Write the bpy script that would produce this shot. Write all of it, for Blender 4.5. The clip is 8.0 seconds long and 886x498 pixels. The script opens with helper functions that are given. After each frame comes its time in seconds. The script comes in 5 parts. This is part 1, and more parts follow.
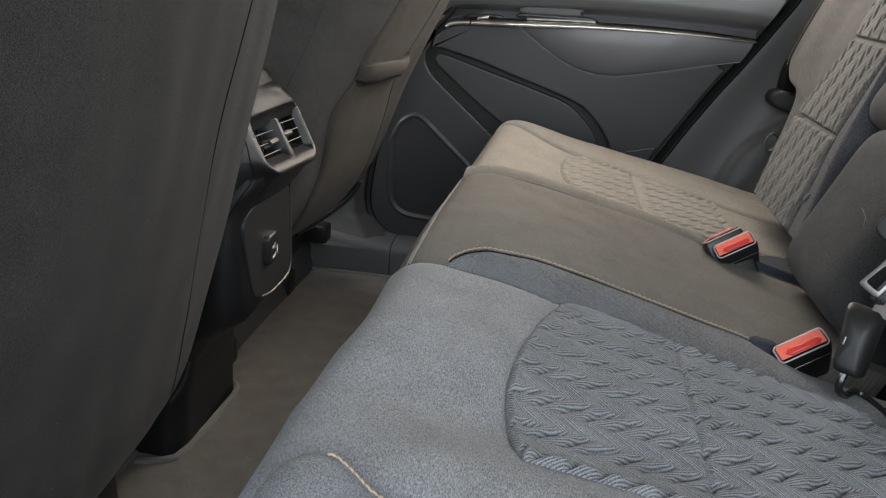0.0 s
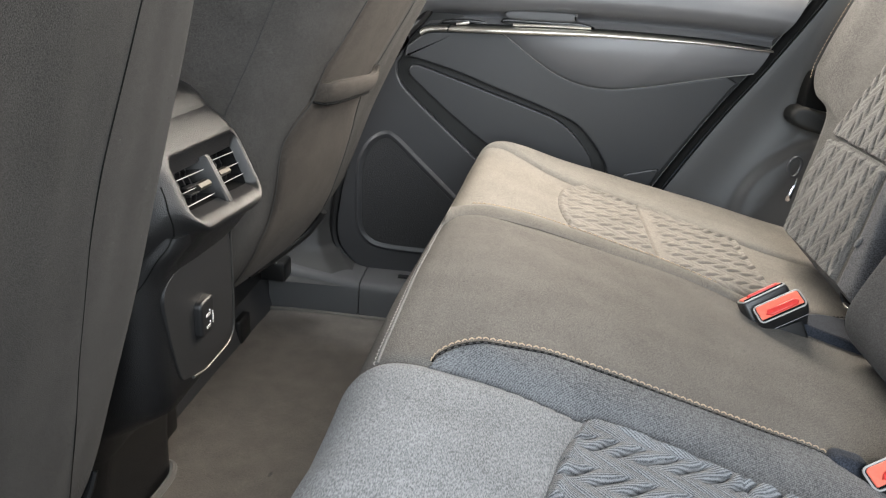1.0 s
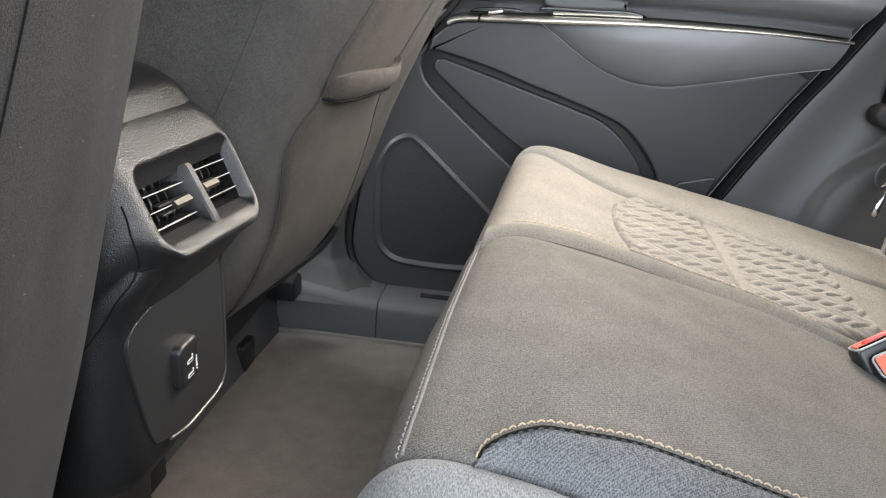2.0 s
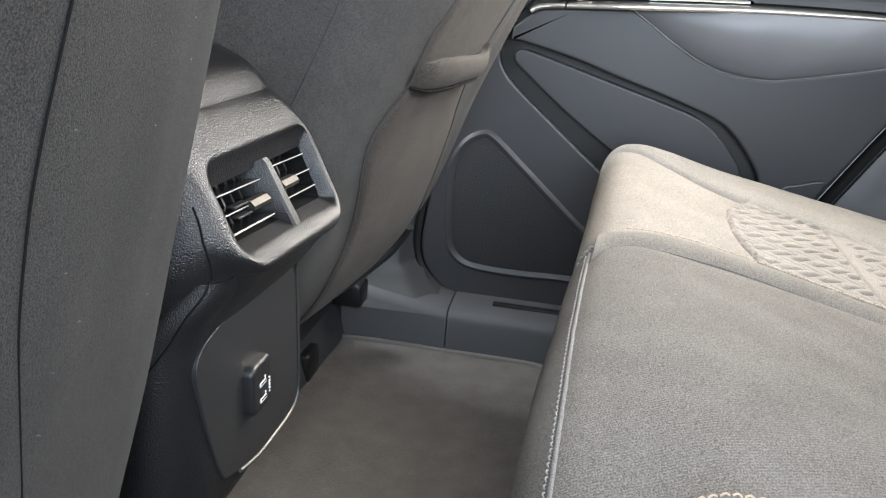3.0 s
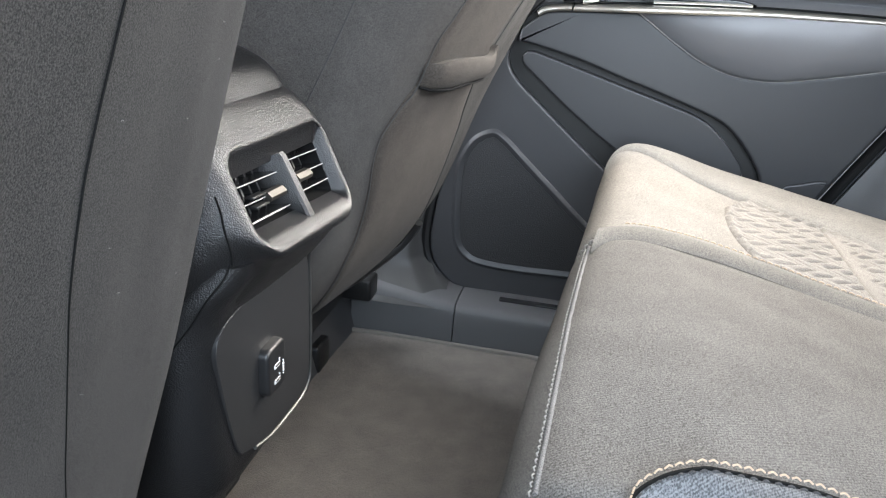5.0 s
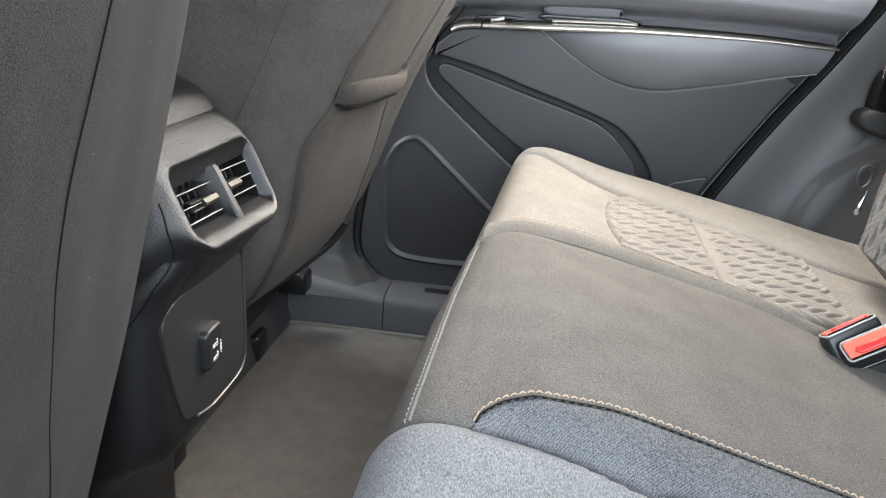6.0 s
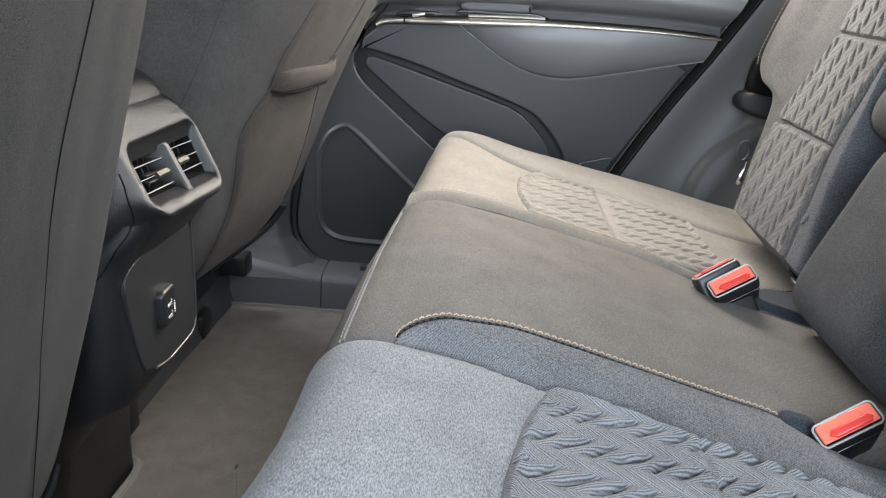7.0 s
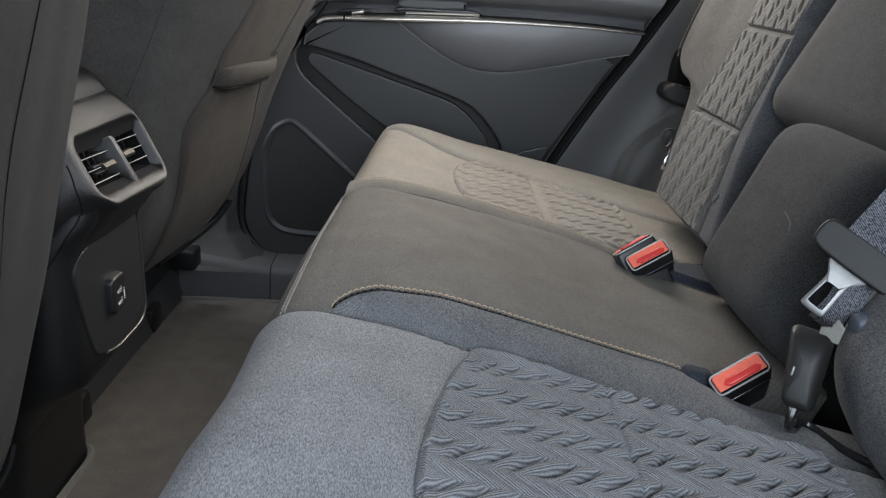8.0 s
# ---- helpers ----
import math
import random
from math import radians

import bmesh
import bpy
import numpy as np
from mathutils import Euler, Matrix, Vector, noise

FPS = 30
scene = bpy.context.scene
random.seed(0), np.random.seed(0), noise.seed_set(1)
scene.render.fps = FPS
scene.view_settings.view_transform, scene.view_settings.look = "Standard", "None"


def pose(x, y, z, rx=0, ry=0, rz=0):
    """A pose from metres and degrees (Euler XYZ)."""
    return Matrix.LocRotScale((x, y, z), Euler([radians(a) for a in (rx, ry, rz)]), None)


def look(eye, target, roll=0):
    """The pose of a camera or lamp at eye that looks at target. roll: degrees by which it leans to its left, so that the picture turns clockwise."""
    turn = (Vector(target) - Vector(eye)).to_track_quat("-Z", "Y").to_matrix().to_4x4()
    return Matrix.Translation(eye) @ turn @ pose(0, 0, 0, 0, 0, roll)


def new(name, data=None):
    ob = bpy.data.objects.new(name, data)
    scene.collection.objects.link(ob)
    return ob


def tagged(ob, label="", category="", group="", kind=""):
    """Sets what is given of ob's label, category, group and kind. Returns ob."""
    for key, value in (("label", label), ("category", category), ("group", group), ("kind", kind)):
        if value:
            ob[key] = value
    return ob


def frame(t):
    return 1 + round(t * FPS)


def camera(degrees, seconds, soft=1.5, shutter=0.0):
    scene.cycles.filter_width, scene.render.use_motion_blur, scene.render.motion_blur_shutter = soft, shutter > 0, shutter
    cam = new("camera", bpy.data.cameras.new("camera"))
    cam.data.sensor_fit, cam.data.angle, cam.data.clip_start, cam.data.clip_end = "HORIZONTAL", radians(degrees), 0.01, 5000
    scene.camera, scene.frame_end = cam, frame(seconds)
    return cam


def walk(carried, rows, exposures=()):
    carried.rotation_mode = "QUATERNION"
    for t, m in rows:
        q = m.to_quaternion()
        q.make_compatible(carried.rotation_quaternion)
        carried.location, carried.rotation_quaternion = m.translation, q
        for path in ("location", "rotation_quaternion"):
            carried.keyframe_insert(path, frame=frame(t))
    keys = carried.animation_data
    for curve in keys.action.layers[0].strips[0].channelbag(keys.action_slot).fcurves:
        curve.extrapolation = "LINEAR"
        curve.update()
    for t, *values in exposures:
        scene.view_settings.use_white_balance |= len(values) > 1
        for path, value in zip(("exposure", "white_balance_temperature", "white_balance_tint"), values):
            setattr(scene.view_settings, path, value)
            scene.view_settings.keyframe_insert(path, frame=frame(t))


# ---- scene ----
from mathutils.bvhtree import BVHTree

cam = camera(61.5, 8.0, soft=1.25)
PATH = [
    (0, (-0.005, 0.02, 0.691), (-0.238, 1.869, -0.034), 3.9),
    (0.5, (-0.026, 0.128, 0.691), (-0.225, 1.981, -0.034), 4.0),
    (1, (-0.039, 0.225, 0.684), (-0.204, 2.084, -0.034), 4.1),
    (2.5, (-0.098, 0.427, 0.634), (-0.369, 2.275, -0.082), 3.7),
    (3, (-0.129, 0.455, 0.623), (-0.468, 2.289, -0.1), 3.5),
    (3.5, (-0.149, 0.468, 0.616), (-0.539, 2.29, -0.111), 3.5),
    (4, (-0.153, 0.471, 0.614), (-0.572, 2.286, -0.114), 3.6),
    (5.5, (-0.091, 0.378, 0.646), (-0.395, 2.219, -0.075), 3.8),
    (6, (-0.064, 0.321, 0.668), (-0.289, 2.173, -0.052), 3.9),
    (6.5, (-0.041, 0.256, 0.673), (-0.18, 2.118, -0.045), 3.9),
    (7, (-0.038, 0.21, 0.672), (-0.098, 2.077, -0.042), 3.9),
    (7.5, (-0.027, 0.174, 0.672), (-0.021, 2.043, -0.041), 3.8),
    (8, (-0.015, 0.153, 0.676), (0.045, 2.021, -0.036), 3.7),
]
EXPOSURE = [(0.0, 0.06, 6850, 10), (0.5, 0.80, 6950, 10), (1.0, 0.90, 6800, 10), (2.4, 1.21, 6560, 10), (3.3, 1.31, 6230, 10), (4.2, 1.42, 6180, 10), (5.5, 1.37, 6330, 10), (6.5, 1.02, 6480, 10), (7.5, 0.83, 6430, 10), (8.0, 0.10, 6430, 10)]
walk(cam, [(t, look(eye, target, roll)) for t, eye, target, roll in PATH], EXPOSURE)

# ------------------------------------------------------------------ light
world = bpy.data.worlds.new("sky")
scene.world = world
world.use_nodes = True
wn = world.node_tree
sky = wn.nodes.new("ShaderNodeTexSky")
sky.sky_type, sky.sun_disc = "NISHITA", False
sky.sun_elevation, sky.sun_rotation = radians(39), radians(36)
wn.links.new(sky.outputs[0], wn.nodes["Background"].inputs[0])
wn.nodes["Background"].inputs[1].default_value = 0.15

sun = new("sun", bpy.data.lights.new("sun", "SUN"))
sun.data.energy, sun.data.angle, sun.data.color = 1.3, radians(28), (1.0, 0.89, 0.75)
sun.matrix_world = look((2.2, 3.0, 3.0), (0, 0, 0))


def window_light(name, place, aim, width, height, watts, colour):
    lamp = bpy.data.lights.new(name, "AREA")
    lamp.shape, lamp.size, lamp.size_y, lamp.energy, lamp.color = "RECTANGLE", width, height, watts, colour
    ob = new(name, lamp)
    ob.matrix_world = look(place, aim)
    return ob


window_light("far_window_light", (0.14, 1.74, 0.92), (0.0, 1.0, 0.36), 0.62, 0.32, 9.6, (1.0, 0.925, 0.82))
window_light("far_front_window_light", (-0.86, 1.74, 0.91), (-0.4, 1.0, 0.5), 0.60, 0.32, 13.0, (0.92, 0.96, 1.0))
window_light("door_opening_light", (0.10, -0.5, 1.0), (-0.02, 0.9, 0.35), 1.1, 0.8, 23.0, (0.82, 0.91, 1.0))
window_light("windscreen_light", (-1.26, 0.92, 0.97), (0.1, 0.92, 0.45), 1.3, 0.34, 14.0, (0.97, 0.98, 1.0))
window_light("rear_window_light", (0.98, 0.98, 1.0), (-0.3, 0.98, 0.40), 1.2, 0.30, 20.0, (0.97, 0.98, 1.0))


# ------------------------------------------------------------------ materials
def shader(name, colour, rough, metal=0.0, spread=0.25, grain=900.0, bump=0.15, patch=9.0, sheen=0.0, coat=0.0, depth=0.0006, spec=0.5, detail=3.0):
    """A material with fine grain, broad mottling and fine relief."""
    m = bpy.data.materials.new(name)
    m.use_nodes = True
    t = m.node_tree
    p = t.nodes["Principled BSDF"]
    co = t.nodes.new("ShaderNodeTexCoord")
    fine = t.nodes.new("ShaderNodeTexNoise")
    fine.inputs["Scale"].default_value, fine.inputs["Detail"].default_value = grain, detail
    broad = t.nodes.new("ShaderNodeTexNoise")
    broad.inputs["Scale"].default_value, broad.inputs["Detail"].default_value = patch, 5.0
    for n in (fine, broad):
        t.links.new(co.outputs["Object"], n.inputs["Vector"])
    mix = t.nodes.new("ShaderNodeMath")
    mix.operation = "MULTIPLY_ADD"
    mix.inputs[1].default_value = 0.65
    half = t.nodes.new("ShaderNodeMath")
    half.operation, half.inputs[1].default_value = "MULTIPLY", 0.35
    t.links.new(broad.outputs[0], half.inputs[0])
    t.links.new(fine.outputs[0], mix.inputs[0])
    t.links.new(half.outputs[0], mix.inputs[2])
    ramp = t.nodes.new("ShaderNodeValToRGB")
    lo, hi = ramp.color_ramp.elements
    lo.position, hi.position = 0.3, 0.7
    lo.color = (*[c * (1 - spread) for c in colour], 1)
    hi.color = (*[min(c * (1 + spread), 1) for c in colour], 1)
    t.links.new(mix.outputs[0], ramp.inputs[0])
    t.links.new(ramp.outputs[0], p.inputs["Base Color"])
    p.inputs["Roughness"].default_value, p.inputs["Metallic"].default_value = rough, metal
    p.inputs["Specular IOR Level"].default_value = spec
    p.inputs["Sheen Weight"].default_value, p.inputs["Sheen Roughness"].default_value = sheen, 0.5
    p.inputs["Coat Weight"].default_value = coat
    if bump:
        b = t.nodes.new("ShaderNodeBump")
        b.inputs["Strength"].default_value, b.inputs["Distance"].default_value = bump, depth
        t.links.new(fine.outputs[0], b.inputs["Height"])
        t.links.new(b.outputs[0], p.inputs["Normal"])
    return m


def woven(name, dark, light, rough=0.9, across=1500.0, along=320.0, turn=(0, 0, 0), bump=0.5, spread=(0.36, 0.64), sheen=0.05, ribs=0.0, rib_turn=(0, 0, 0), rib_weight=0.3, columns=None, spec=0.25):
    """Heathered cloth: threads of two tones, longer along one way than the other, with an optional twill rib."""
    m = bpy.data.materials.new(name)
    m.use_nodes = True
    t = m.node_tree
    p = t.nodes["Principled BSDF"]
    co = t.nodes.new("ShaderNodeTexCoord")
    mp = t.nodes.new("ShaderNodeMapping")
    mp.inputs["Scale"].default_value = (across, along, across)
    mp.inputs["Rotation"].default_value = [radians(a) for a in turn]
    t.links.new(co.outputs["Object"], mp.inputs[0])
    n = t.nodes.new("ShaderNodeTexNoise")
    n.inputs["Scale"].default_value, n.inputs["Detail"].default_value = 1.0, 2.5
    t.links.new(mp.outputs[0], n.inputs["Vector"])
    broad = t.nodes.new("ShaderNodeTexNoise")
    broad.inputs["Scale"].default_value, broad.inputs["Detail"].default_value = 22.0, 6.0
    t.links.new(co.outputs["Object"], broad.inputs["Vector"])
    add = t.nodes.new("ShaderNodeMath")
    add.operation, add.inputs[1].default_value = "MULTIPLY_ADD", 0.20
    t.links.new(broad.outputs[0], add.inputs[0])
    t.links.new(n.outputs[0], add.inputs[2])
    sub = t.nodes.new("ShaderNodeMath")
    sub.operation, sub.inputs[1].default_value = "SUBTRACT", 0.10
    t.links.new(add.outputs[0], sub.inputs[0])
    height = sub
    if ribs:
        waves = []
        for turned in ((rib_turn, columns[2]) if columns else (rib_turn,)):
            mr = t.nodes.new("ShaderNodeMapping")
            mr.inputs["Rotation"].default_value = [radians(a) for a in turned]
            t.links.new(co.outputs["Object"], mr.inputs[0])
            axis = t.nodes.new("ShaderNodeSeparateXYZ")
            t.links.new(mr.outputs[0], axis.inputs[0])
            wavy = t.nodes.new("ShaderNodeMath")
            wavy.operation, wavy.inputs[1].default_value = "MULTIPLY_ADD", 0.0022
            t.links.new(broad.outputs[0], wavy.inputs[0])
            t.links.new(axis.outputs["X"], wavy.inputs[2])
            last = wavy.outputs[0]
            for op, val in (("MULTIPLY", ribs), ("SINE", 0), ("MULTIPLY_ADD", 0.5)):
                n1 = t.nodes.new("ShaderNodeMath")
                n1.operation, n1.inputs[1].default_value = op, val
                if op == "MULTIPLY_ADD":
                    n1.inputs[2].default_value = 0.5
                t.links.new(last, n1.inputs[0])
                last = n1.outputs[0]
            waves.append(last)
        rib = waves[0]
        if columns:
            # the ribs change their slant from column to column of the quilting
            sep = t.nodes.new("ShaderNodeSeparateXYZ")
            t.links.new(co.outputs["Object"], sep.inputs[0])
            last = sep.outputs[columns[0]]
            for op, val in (("DIVIDE", columns[1]), ("FRACT", 0), ("GREATER_THAN", 0.54)):
                n1 = t.nodes.new("ShaderNodeMath")
                n1.operation, n1.inputs[1].default_value = op, val
                t.links.new(last, n1.inputs[0])
                last = n1.outputs[0]
            pick = t.nodes.new("ShaderNodeMix")
            t.links.new(last, pick.inputs["Factor"])
            t.links.new(waves[0], pick.inputs["A"])
            t.links.new(waves[1], pick.inputs["B"])
            rib = pick.outputs["Result"]
        both = t.nodes.new("ShaderNodeMath")
        both.operation, both.inputs[1].default_value = "MULTIPLY_ADD", rib_weight
        t.links.new(rib, both.inputs[0])
        less = t.nodes.new("ShaderNodeMath")
        less.operation, less.inputs[1].default_value = "SUBTRACT", rib_weight / 2
        t.links.new(sub.outputs[0], both.inputs[2])
        t.links.new(both.outputs[0], less.inputs[0])
        height = less
    ramp = t.nodes.new("ShaderNodeValToRGB")
    lo, hi = ramp.color_ramp.elements
    lo.position, hi.position = spread
    lo.color, hi.color = (*dark, 1), (*light, 1)
    t.links.new(height.outputs[0], ramp.inputs[0])
    t.links.new(ramp.outputs[0], p.inputs["Base Color"])
    p.inputs["Roughness"].default_value = rough
    p.inputs["Specular IOR Level"].default_value = spec
    p.inputs["Sheen Weight"].default_value, p.inputs["Sheen Roughness"].default_value = sheen, 0.4
    b = t.nodes.new("ShaderNodeBump")
    b.inputs["Strength"].default_value, b.inputs["Distance"].default_value = bump, 0.0006
    t.links.new(height.outputs[0], b.inputs["Height"])
    t.links.new(b.outputs[0], p.inputs["Normal"])
    return m


def pebbled(name, colour, rough, cell=1000.0, bump=0.5, depth=0.0003, spec=0.5, broad=7.0, round_cells=False):
    """Moulded plastic with a fine pebble grain, a little polished in places."""
    m = bpy.data.materials.new(name)
    m.use_nodes = True
    t = m.node_tree
    p = t.nodes["Principled BSDF"]
    co = t.nodes.new("ShaderNodeTexCoord")
    cells = t.nodes.new("ShaderNodeTexVoronoi")
    cells.feature = "F1" if round_cells else "SMOOTH_F1"
    cells.inputs["Scale"].default_value = cell
    if not round_cells:
        cells.inputs["Smoothness"].default_value = 0.6
    wear = t.nodes.new("ShaderNodeTexNoise")
    wear.inputs["Scale"].default_value, wear.inputs["Detail"].default_value = broad, 4.0
    for n in (cells, wear):
        t.links.new(co.outputs["Object"], n.inputs["Vector"])
    gloss = t.nodes.new("ShaderNodeMapRange")
    gloss.inputs["To Min"].default_value, gloss.inputs["To Max"].default_value = rough * 0.85, rough * 1.15
    t.links.new(wear.outputs[0], gloss.inputs["Value"])
    t.links.new(gloss.outputs[0], p.inputs["Roughness"])
    tone = t.nodes.new("ShaderNodeMix")
    tone.data_type = "RGBA"
    tone.inputs["A"].default_value = (*[c * 0.8 for c in colour], 1)
    tone.inputs["B"].default_value = (*[c * 1.2 for c in colour], 1)
    t.links.new(wear.outputs[0], tone.inputs["Factor"])
    t.links.new(tone.outputs["Result"], p.inputs["Base Color"])
    p.inputs["Specular IOR Level"].default_value = spec
    b = t.nodes.new("ShaderNodeBump")
    b.invert = True
    b.inputs["Strength"].default_value, b.inputs["Distance"].default_value = bump, depth
    t.links.new(cells.outputs["Distance"], b.inputs["Height"])
    t.links.new(b.outputs[0], p.inputs["Normal"])
    return m


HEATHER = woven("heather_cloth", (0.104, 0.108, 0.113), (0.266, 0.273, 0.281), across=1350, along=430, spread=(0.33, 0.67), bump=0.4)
# the heather cloth again, with warm window light put into its colour
HEATHER_WARM_LIT = woven("heather_cloth_warm_lit", (0.155, 0.142, 0.125), (0.286, 0.263, 0.233), across=1200, along=420, sheen=0.0, spec=0.06)
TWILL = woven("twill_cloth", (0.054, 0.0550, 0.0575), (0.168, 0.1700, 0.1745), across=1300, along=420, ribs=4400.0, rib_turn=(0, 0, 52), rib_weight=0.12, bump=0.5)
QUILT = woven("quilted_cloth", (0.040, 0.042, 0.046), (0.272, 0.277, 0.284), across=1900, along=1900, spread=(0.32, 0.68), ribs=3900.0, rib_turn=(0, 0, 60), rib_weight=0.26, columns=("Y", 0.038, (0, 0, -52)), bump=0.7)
# far copy of the quilting, its tone raised and warmed for sunlight
QUILT_WARM_LIT = woven("quilted_cloth_warm_lit", (0.139, 0.124, 0.106), (0.292, 0.264, 0.230), across=1200, along=1200, ribs=4300.0, rib_turn=(0, 0, 60), rib_weight=0.10, columns=("Y", 0.038, (0, 0, -52)), bump=0.5)
# upright quilting: the same cloth with dimmer, warmer light put into its colour
QUILT_UP_SHADED = woven("quilted_cloth_upright_shaded", (0.040, 0.0385, 0.0368), (0.164, 0.158, 0.151), across=1100, along=1100, ribs=3300.0, rib_turn=(-58, 90, 0), rib_weight=0.10, columns=("Y", 0.038, (52, 90, 0)), bump=0.6)
# far strip: warm light and the roll's shading mixed into one colour
STRIP_WARM_LIT = woven("strip_cloth_warm_lit", (0.081, 0.073, 0.063), (0.176, 0.159, 0.138), across=1200, along=700, bump=0.4)
BOLSTER = woven("grey_bolster_cloth", (0.080, 0.0815, 0.083), (0.196, 0.199, 0.203), across=1300, along=900, bump=0.35)
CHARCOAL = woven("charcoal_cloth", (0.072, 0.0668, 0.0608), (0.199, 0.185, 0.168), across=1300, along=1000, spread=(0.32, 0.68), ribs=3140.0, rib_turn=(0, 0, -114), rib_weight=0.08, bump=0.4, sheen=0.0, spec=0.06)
# charcoal-like wing cloth, darkened further for the lesser light on the backrest
WING_SHADED = woven("wing_cloth_shaded", (0.0225, 0.0216, 0.0203), (0.082, 0.0785, 0.0738), across=900, along=500, bump=0.5)
# charcoal cloth again, darkened for the weaker light on the upright centre back
CHARCOAL_SHADED = woven("charcoal_cloth_shaded", (0.0150, 0.0152, 0.0158), (0.058, 0.0588, 0.0605), across=1100, along=900, bump=0.35)
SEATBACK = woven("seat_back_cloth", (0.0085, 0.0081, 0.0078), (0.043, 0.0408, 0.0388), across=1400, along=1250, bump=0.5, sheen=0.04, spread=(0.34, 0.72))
# lighter copy of the seat back cloth: reflected light put into its colour
SEATBACK_LIT = woven("seat_back_cloth_lit", (0.0240, 0.0227, 0.0212), (0.098, 0.0925, 0.0865), across=1500, along=1400, bump=0.5, spread=(0.34, 0.72), sheen=0.0)
POCKET = woven("pocket_cloth", (0.0185, 0.0158, 0.0132), (0.070, 0.0600, 0.0510), across=1100, along=1100, bump=0.45, sheen=0.02)
CARPET = shader("carpet", (0.126, 0.111, 0.097), 0.95, spread=0.38, grain=650, bump=1.0, patch=30, sheen=0.08, depth=0.0018)
CARPET_EDGE = shader("carpet_edge", (0.13, 0.12, 0.108), 0.9, spread=0.35, grain=900, bump=0.6, sheen=0.2)
SILL_TRIM = pebbled("sill_trim", (0.082, 0.082, 0.085), 0.46, 1100.0, 0.35, 0.0003, 0.4, 4.0)
DOOR_PLASTIC = pebbled("door_plastic", (0.029, 0.0295, 0.0315), 0.40, 1000.0, 0.40, 0.0003, 0.45, 4.0)
SOFT_TRIM = pebbled("soft_trim", (0.130, 0.130, 0.136), 0.40, 1100.0, 0.25, 0.0003, 0.5, 4.0)
PILLAR_TRIM = pebbled("pillar_trim", (0.052, 0.0515, 0.051), 0.42, 900.0, 0.5, 0.0004, 0.42, 5.0)
HARD_TRIM = shader("hard_trim", (0.052, 0.053, 0.056), 0.42, spread=0.12, grain=1200, bump=0.3, patch=5)
GRAINED = pebbled("grained_plastic", (0.0085, 0.0085, 0.0090), 0.31, 900.0, 0.9, 0.0004, 0.65, round_cells=True)
BODY_GRAIN = pebbled("grained_body_plastic", (0.0090, 0.0090, 0.0095), 0.40, 900.0, 0.9, 0.0004, 0.38, round_cells=True)
FINE_GRAIN = pebbled("fine_grained_plastic", (0.017, 0.017, 0.0175), 0.42, 1300.0, 0.4, 0.0004, 0.55)
SMOOTH_BLACK = shader("smooth_black_plastic", (0.011, 0.011, 0.0115), 0.42, spread=0.12, grain=1500, bump=0.1)
MATT_BLACK = shader("matt_black_plastic", (0.010, 0.0097, 0.0092), 0.52, spread=0.15, grain=900, bump=0.12, spec=0.4)
DULL_STEEL = shader("dull_steel", (0.10, 0.094, 0.085), 0.5, metal=1.0, spread=0.15, grain=300, bump=0.05)
GLOSS_BLACK = shader("gloss_black_plastic", (0.012, 0.012, 0.013), 0.22, spread=0.1, grain=400, bump=0.03)
DARK_GAP = shader("dark_gap", (0.006, 0.006, 0.006), 0.8, spread=0.2, bump=0.1, spec=0.12)
GRILLE = pebbled("speaker_grille", (0.017, 0.017, 0.0178), 0.50, 900.0, 0.8, 0.0008, 0.35)
SATIN = shader("satin_metal_trim", (0.66, 0.63, 0.58), 0.34, metal=1.0, spread=0.06, grain=300, bump=0.03)
PLATE_EDGE = shader("brushed_plate_edge", (0.13, 0.128, 0.122), 0.5, metal=1.0, spread=0.15, grain=300, bump=0.05)
CHROME = shader("chrome", (0.75, 0.75, 0.75), 0.15, metal=1.0, spread=0.05, bump=0.0)
STEEL = shader("bare_steel", (0.25, 0.246, 0.238), 0.48, metal=1.0, spread=0.1, grain=200, bump=0.05)
RED = shader("red_button", (0.74, 0.15, 0.10), 0.28, spread=0.12, grain=250, bump=0.05)
DEEP_RED = shader("deep_red_button", (0.55, 0.035, 0.03), 0.35, spread=0.12, grain=250, bump=0.05)
GREY_RIM = shader("grey_rim_plastic", (0.30, 0.29, 0.28), 0.4, spread=0.1, bump=0.05)
# twill of the inner bolster, darkened because little light reaches it
TWILL_SHADED = woven("twill_cloth_shaded", (0.022, 0.023, 0.026), (0.100, 0.103, 0.112), across=900, along=700, ribs=4200.0, rib_turn=(60, 90, 0), rib_weight=0.15, bump=0.4)
NAVY = woven("navy_cloth", (0.010, 0.012, 0.017), (0.035, 0.040, 0.052), across=900, along=900, bump=0.4)
BUTTON = shader("blue_button", (0.055, 0.065, 0.085), 0.5, spread=0.12, bump=0.05)
THREAD = shader("tan_thread", (0.40, 0.305, 0.215), 0.8, spread=0.3, grain=2500, bump=0.4)
PALE_THREAD = shader("pale_thread", (0.36, 0.34, 0.31), 0.8, spread=0.3, grain=2500, bump=0.4)
DARK_THREAD = shader("dark_thread", (0.035, 0.034, 0.034), 0.85, spread=0.3, grain=2500, bump=0.4)
PIPING = woven("piping_cloth", (0.10, 0.095, 0.09), (0.22, 0.21, 0.20), across=1500, along=1500, bump=0.4)
WEBBING = woven("belt_webbing", (0.024, 0.025, 0.030), (0.165, 0.172, 0.190), across=700, along=700, ribs=4600.0, rib_turn=(0, 30, 0), rib_weight=0.26, bump=0.7)
ICON = shader("white_print", (0.75, 0.75, 0.74), 0.5, spread=0.05, bump=0.0)
PORT = shader("pale_port_shutter", (0.55, 0.54, 0.52), 0.35, spread=0.1, bump=0.05)
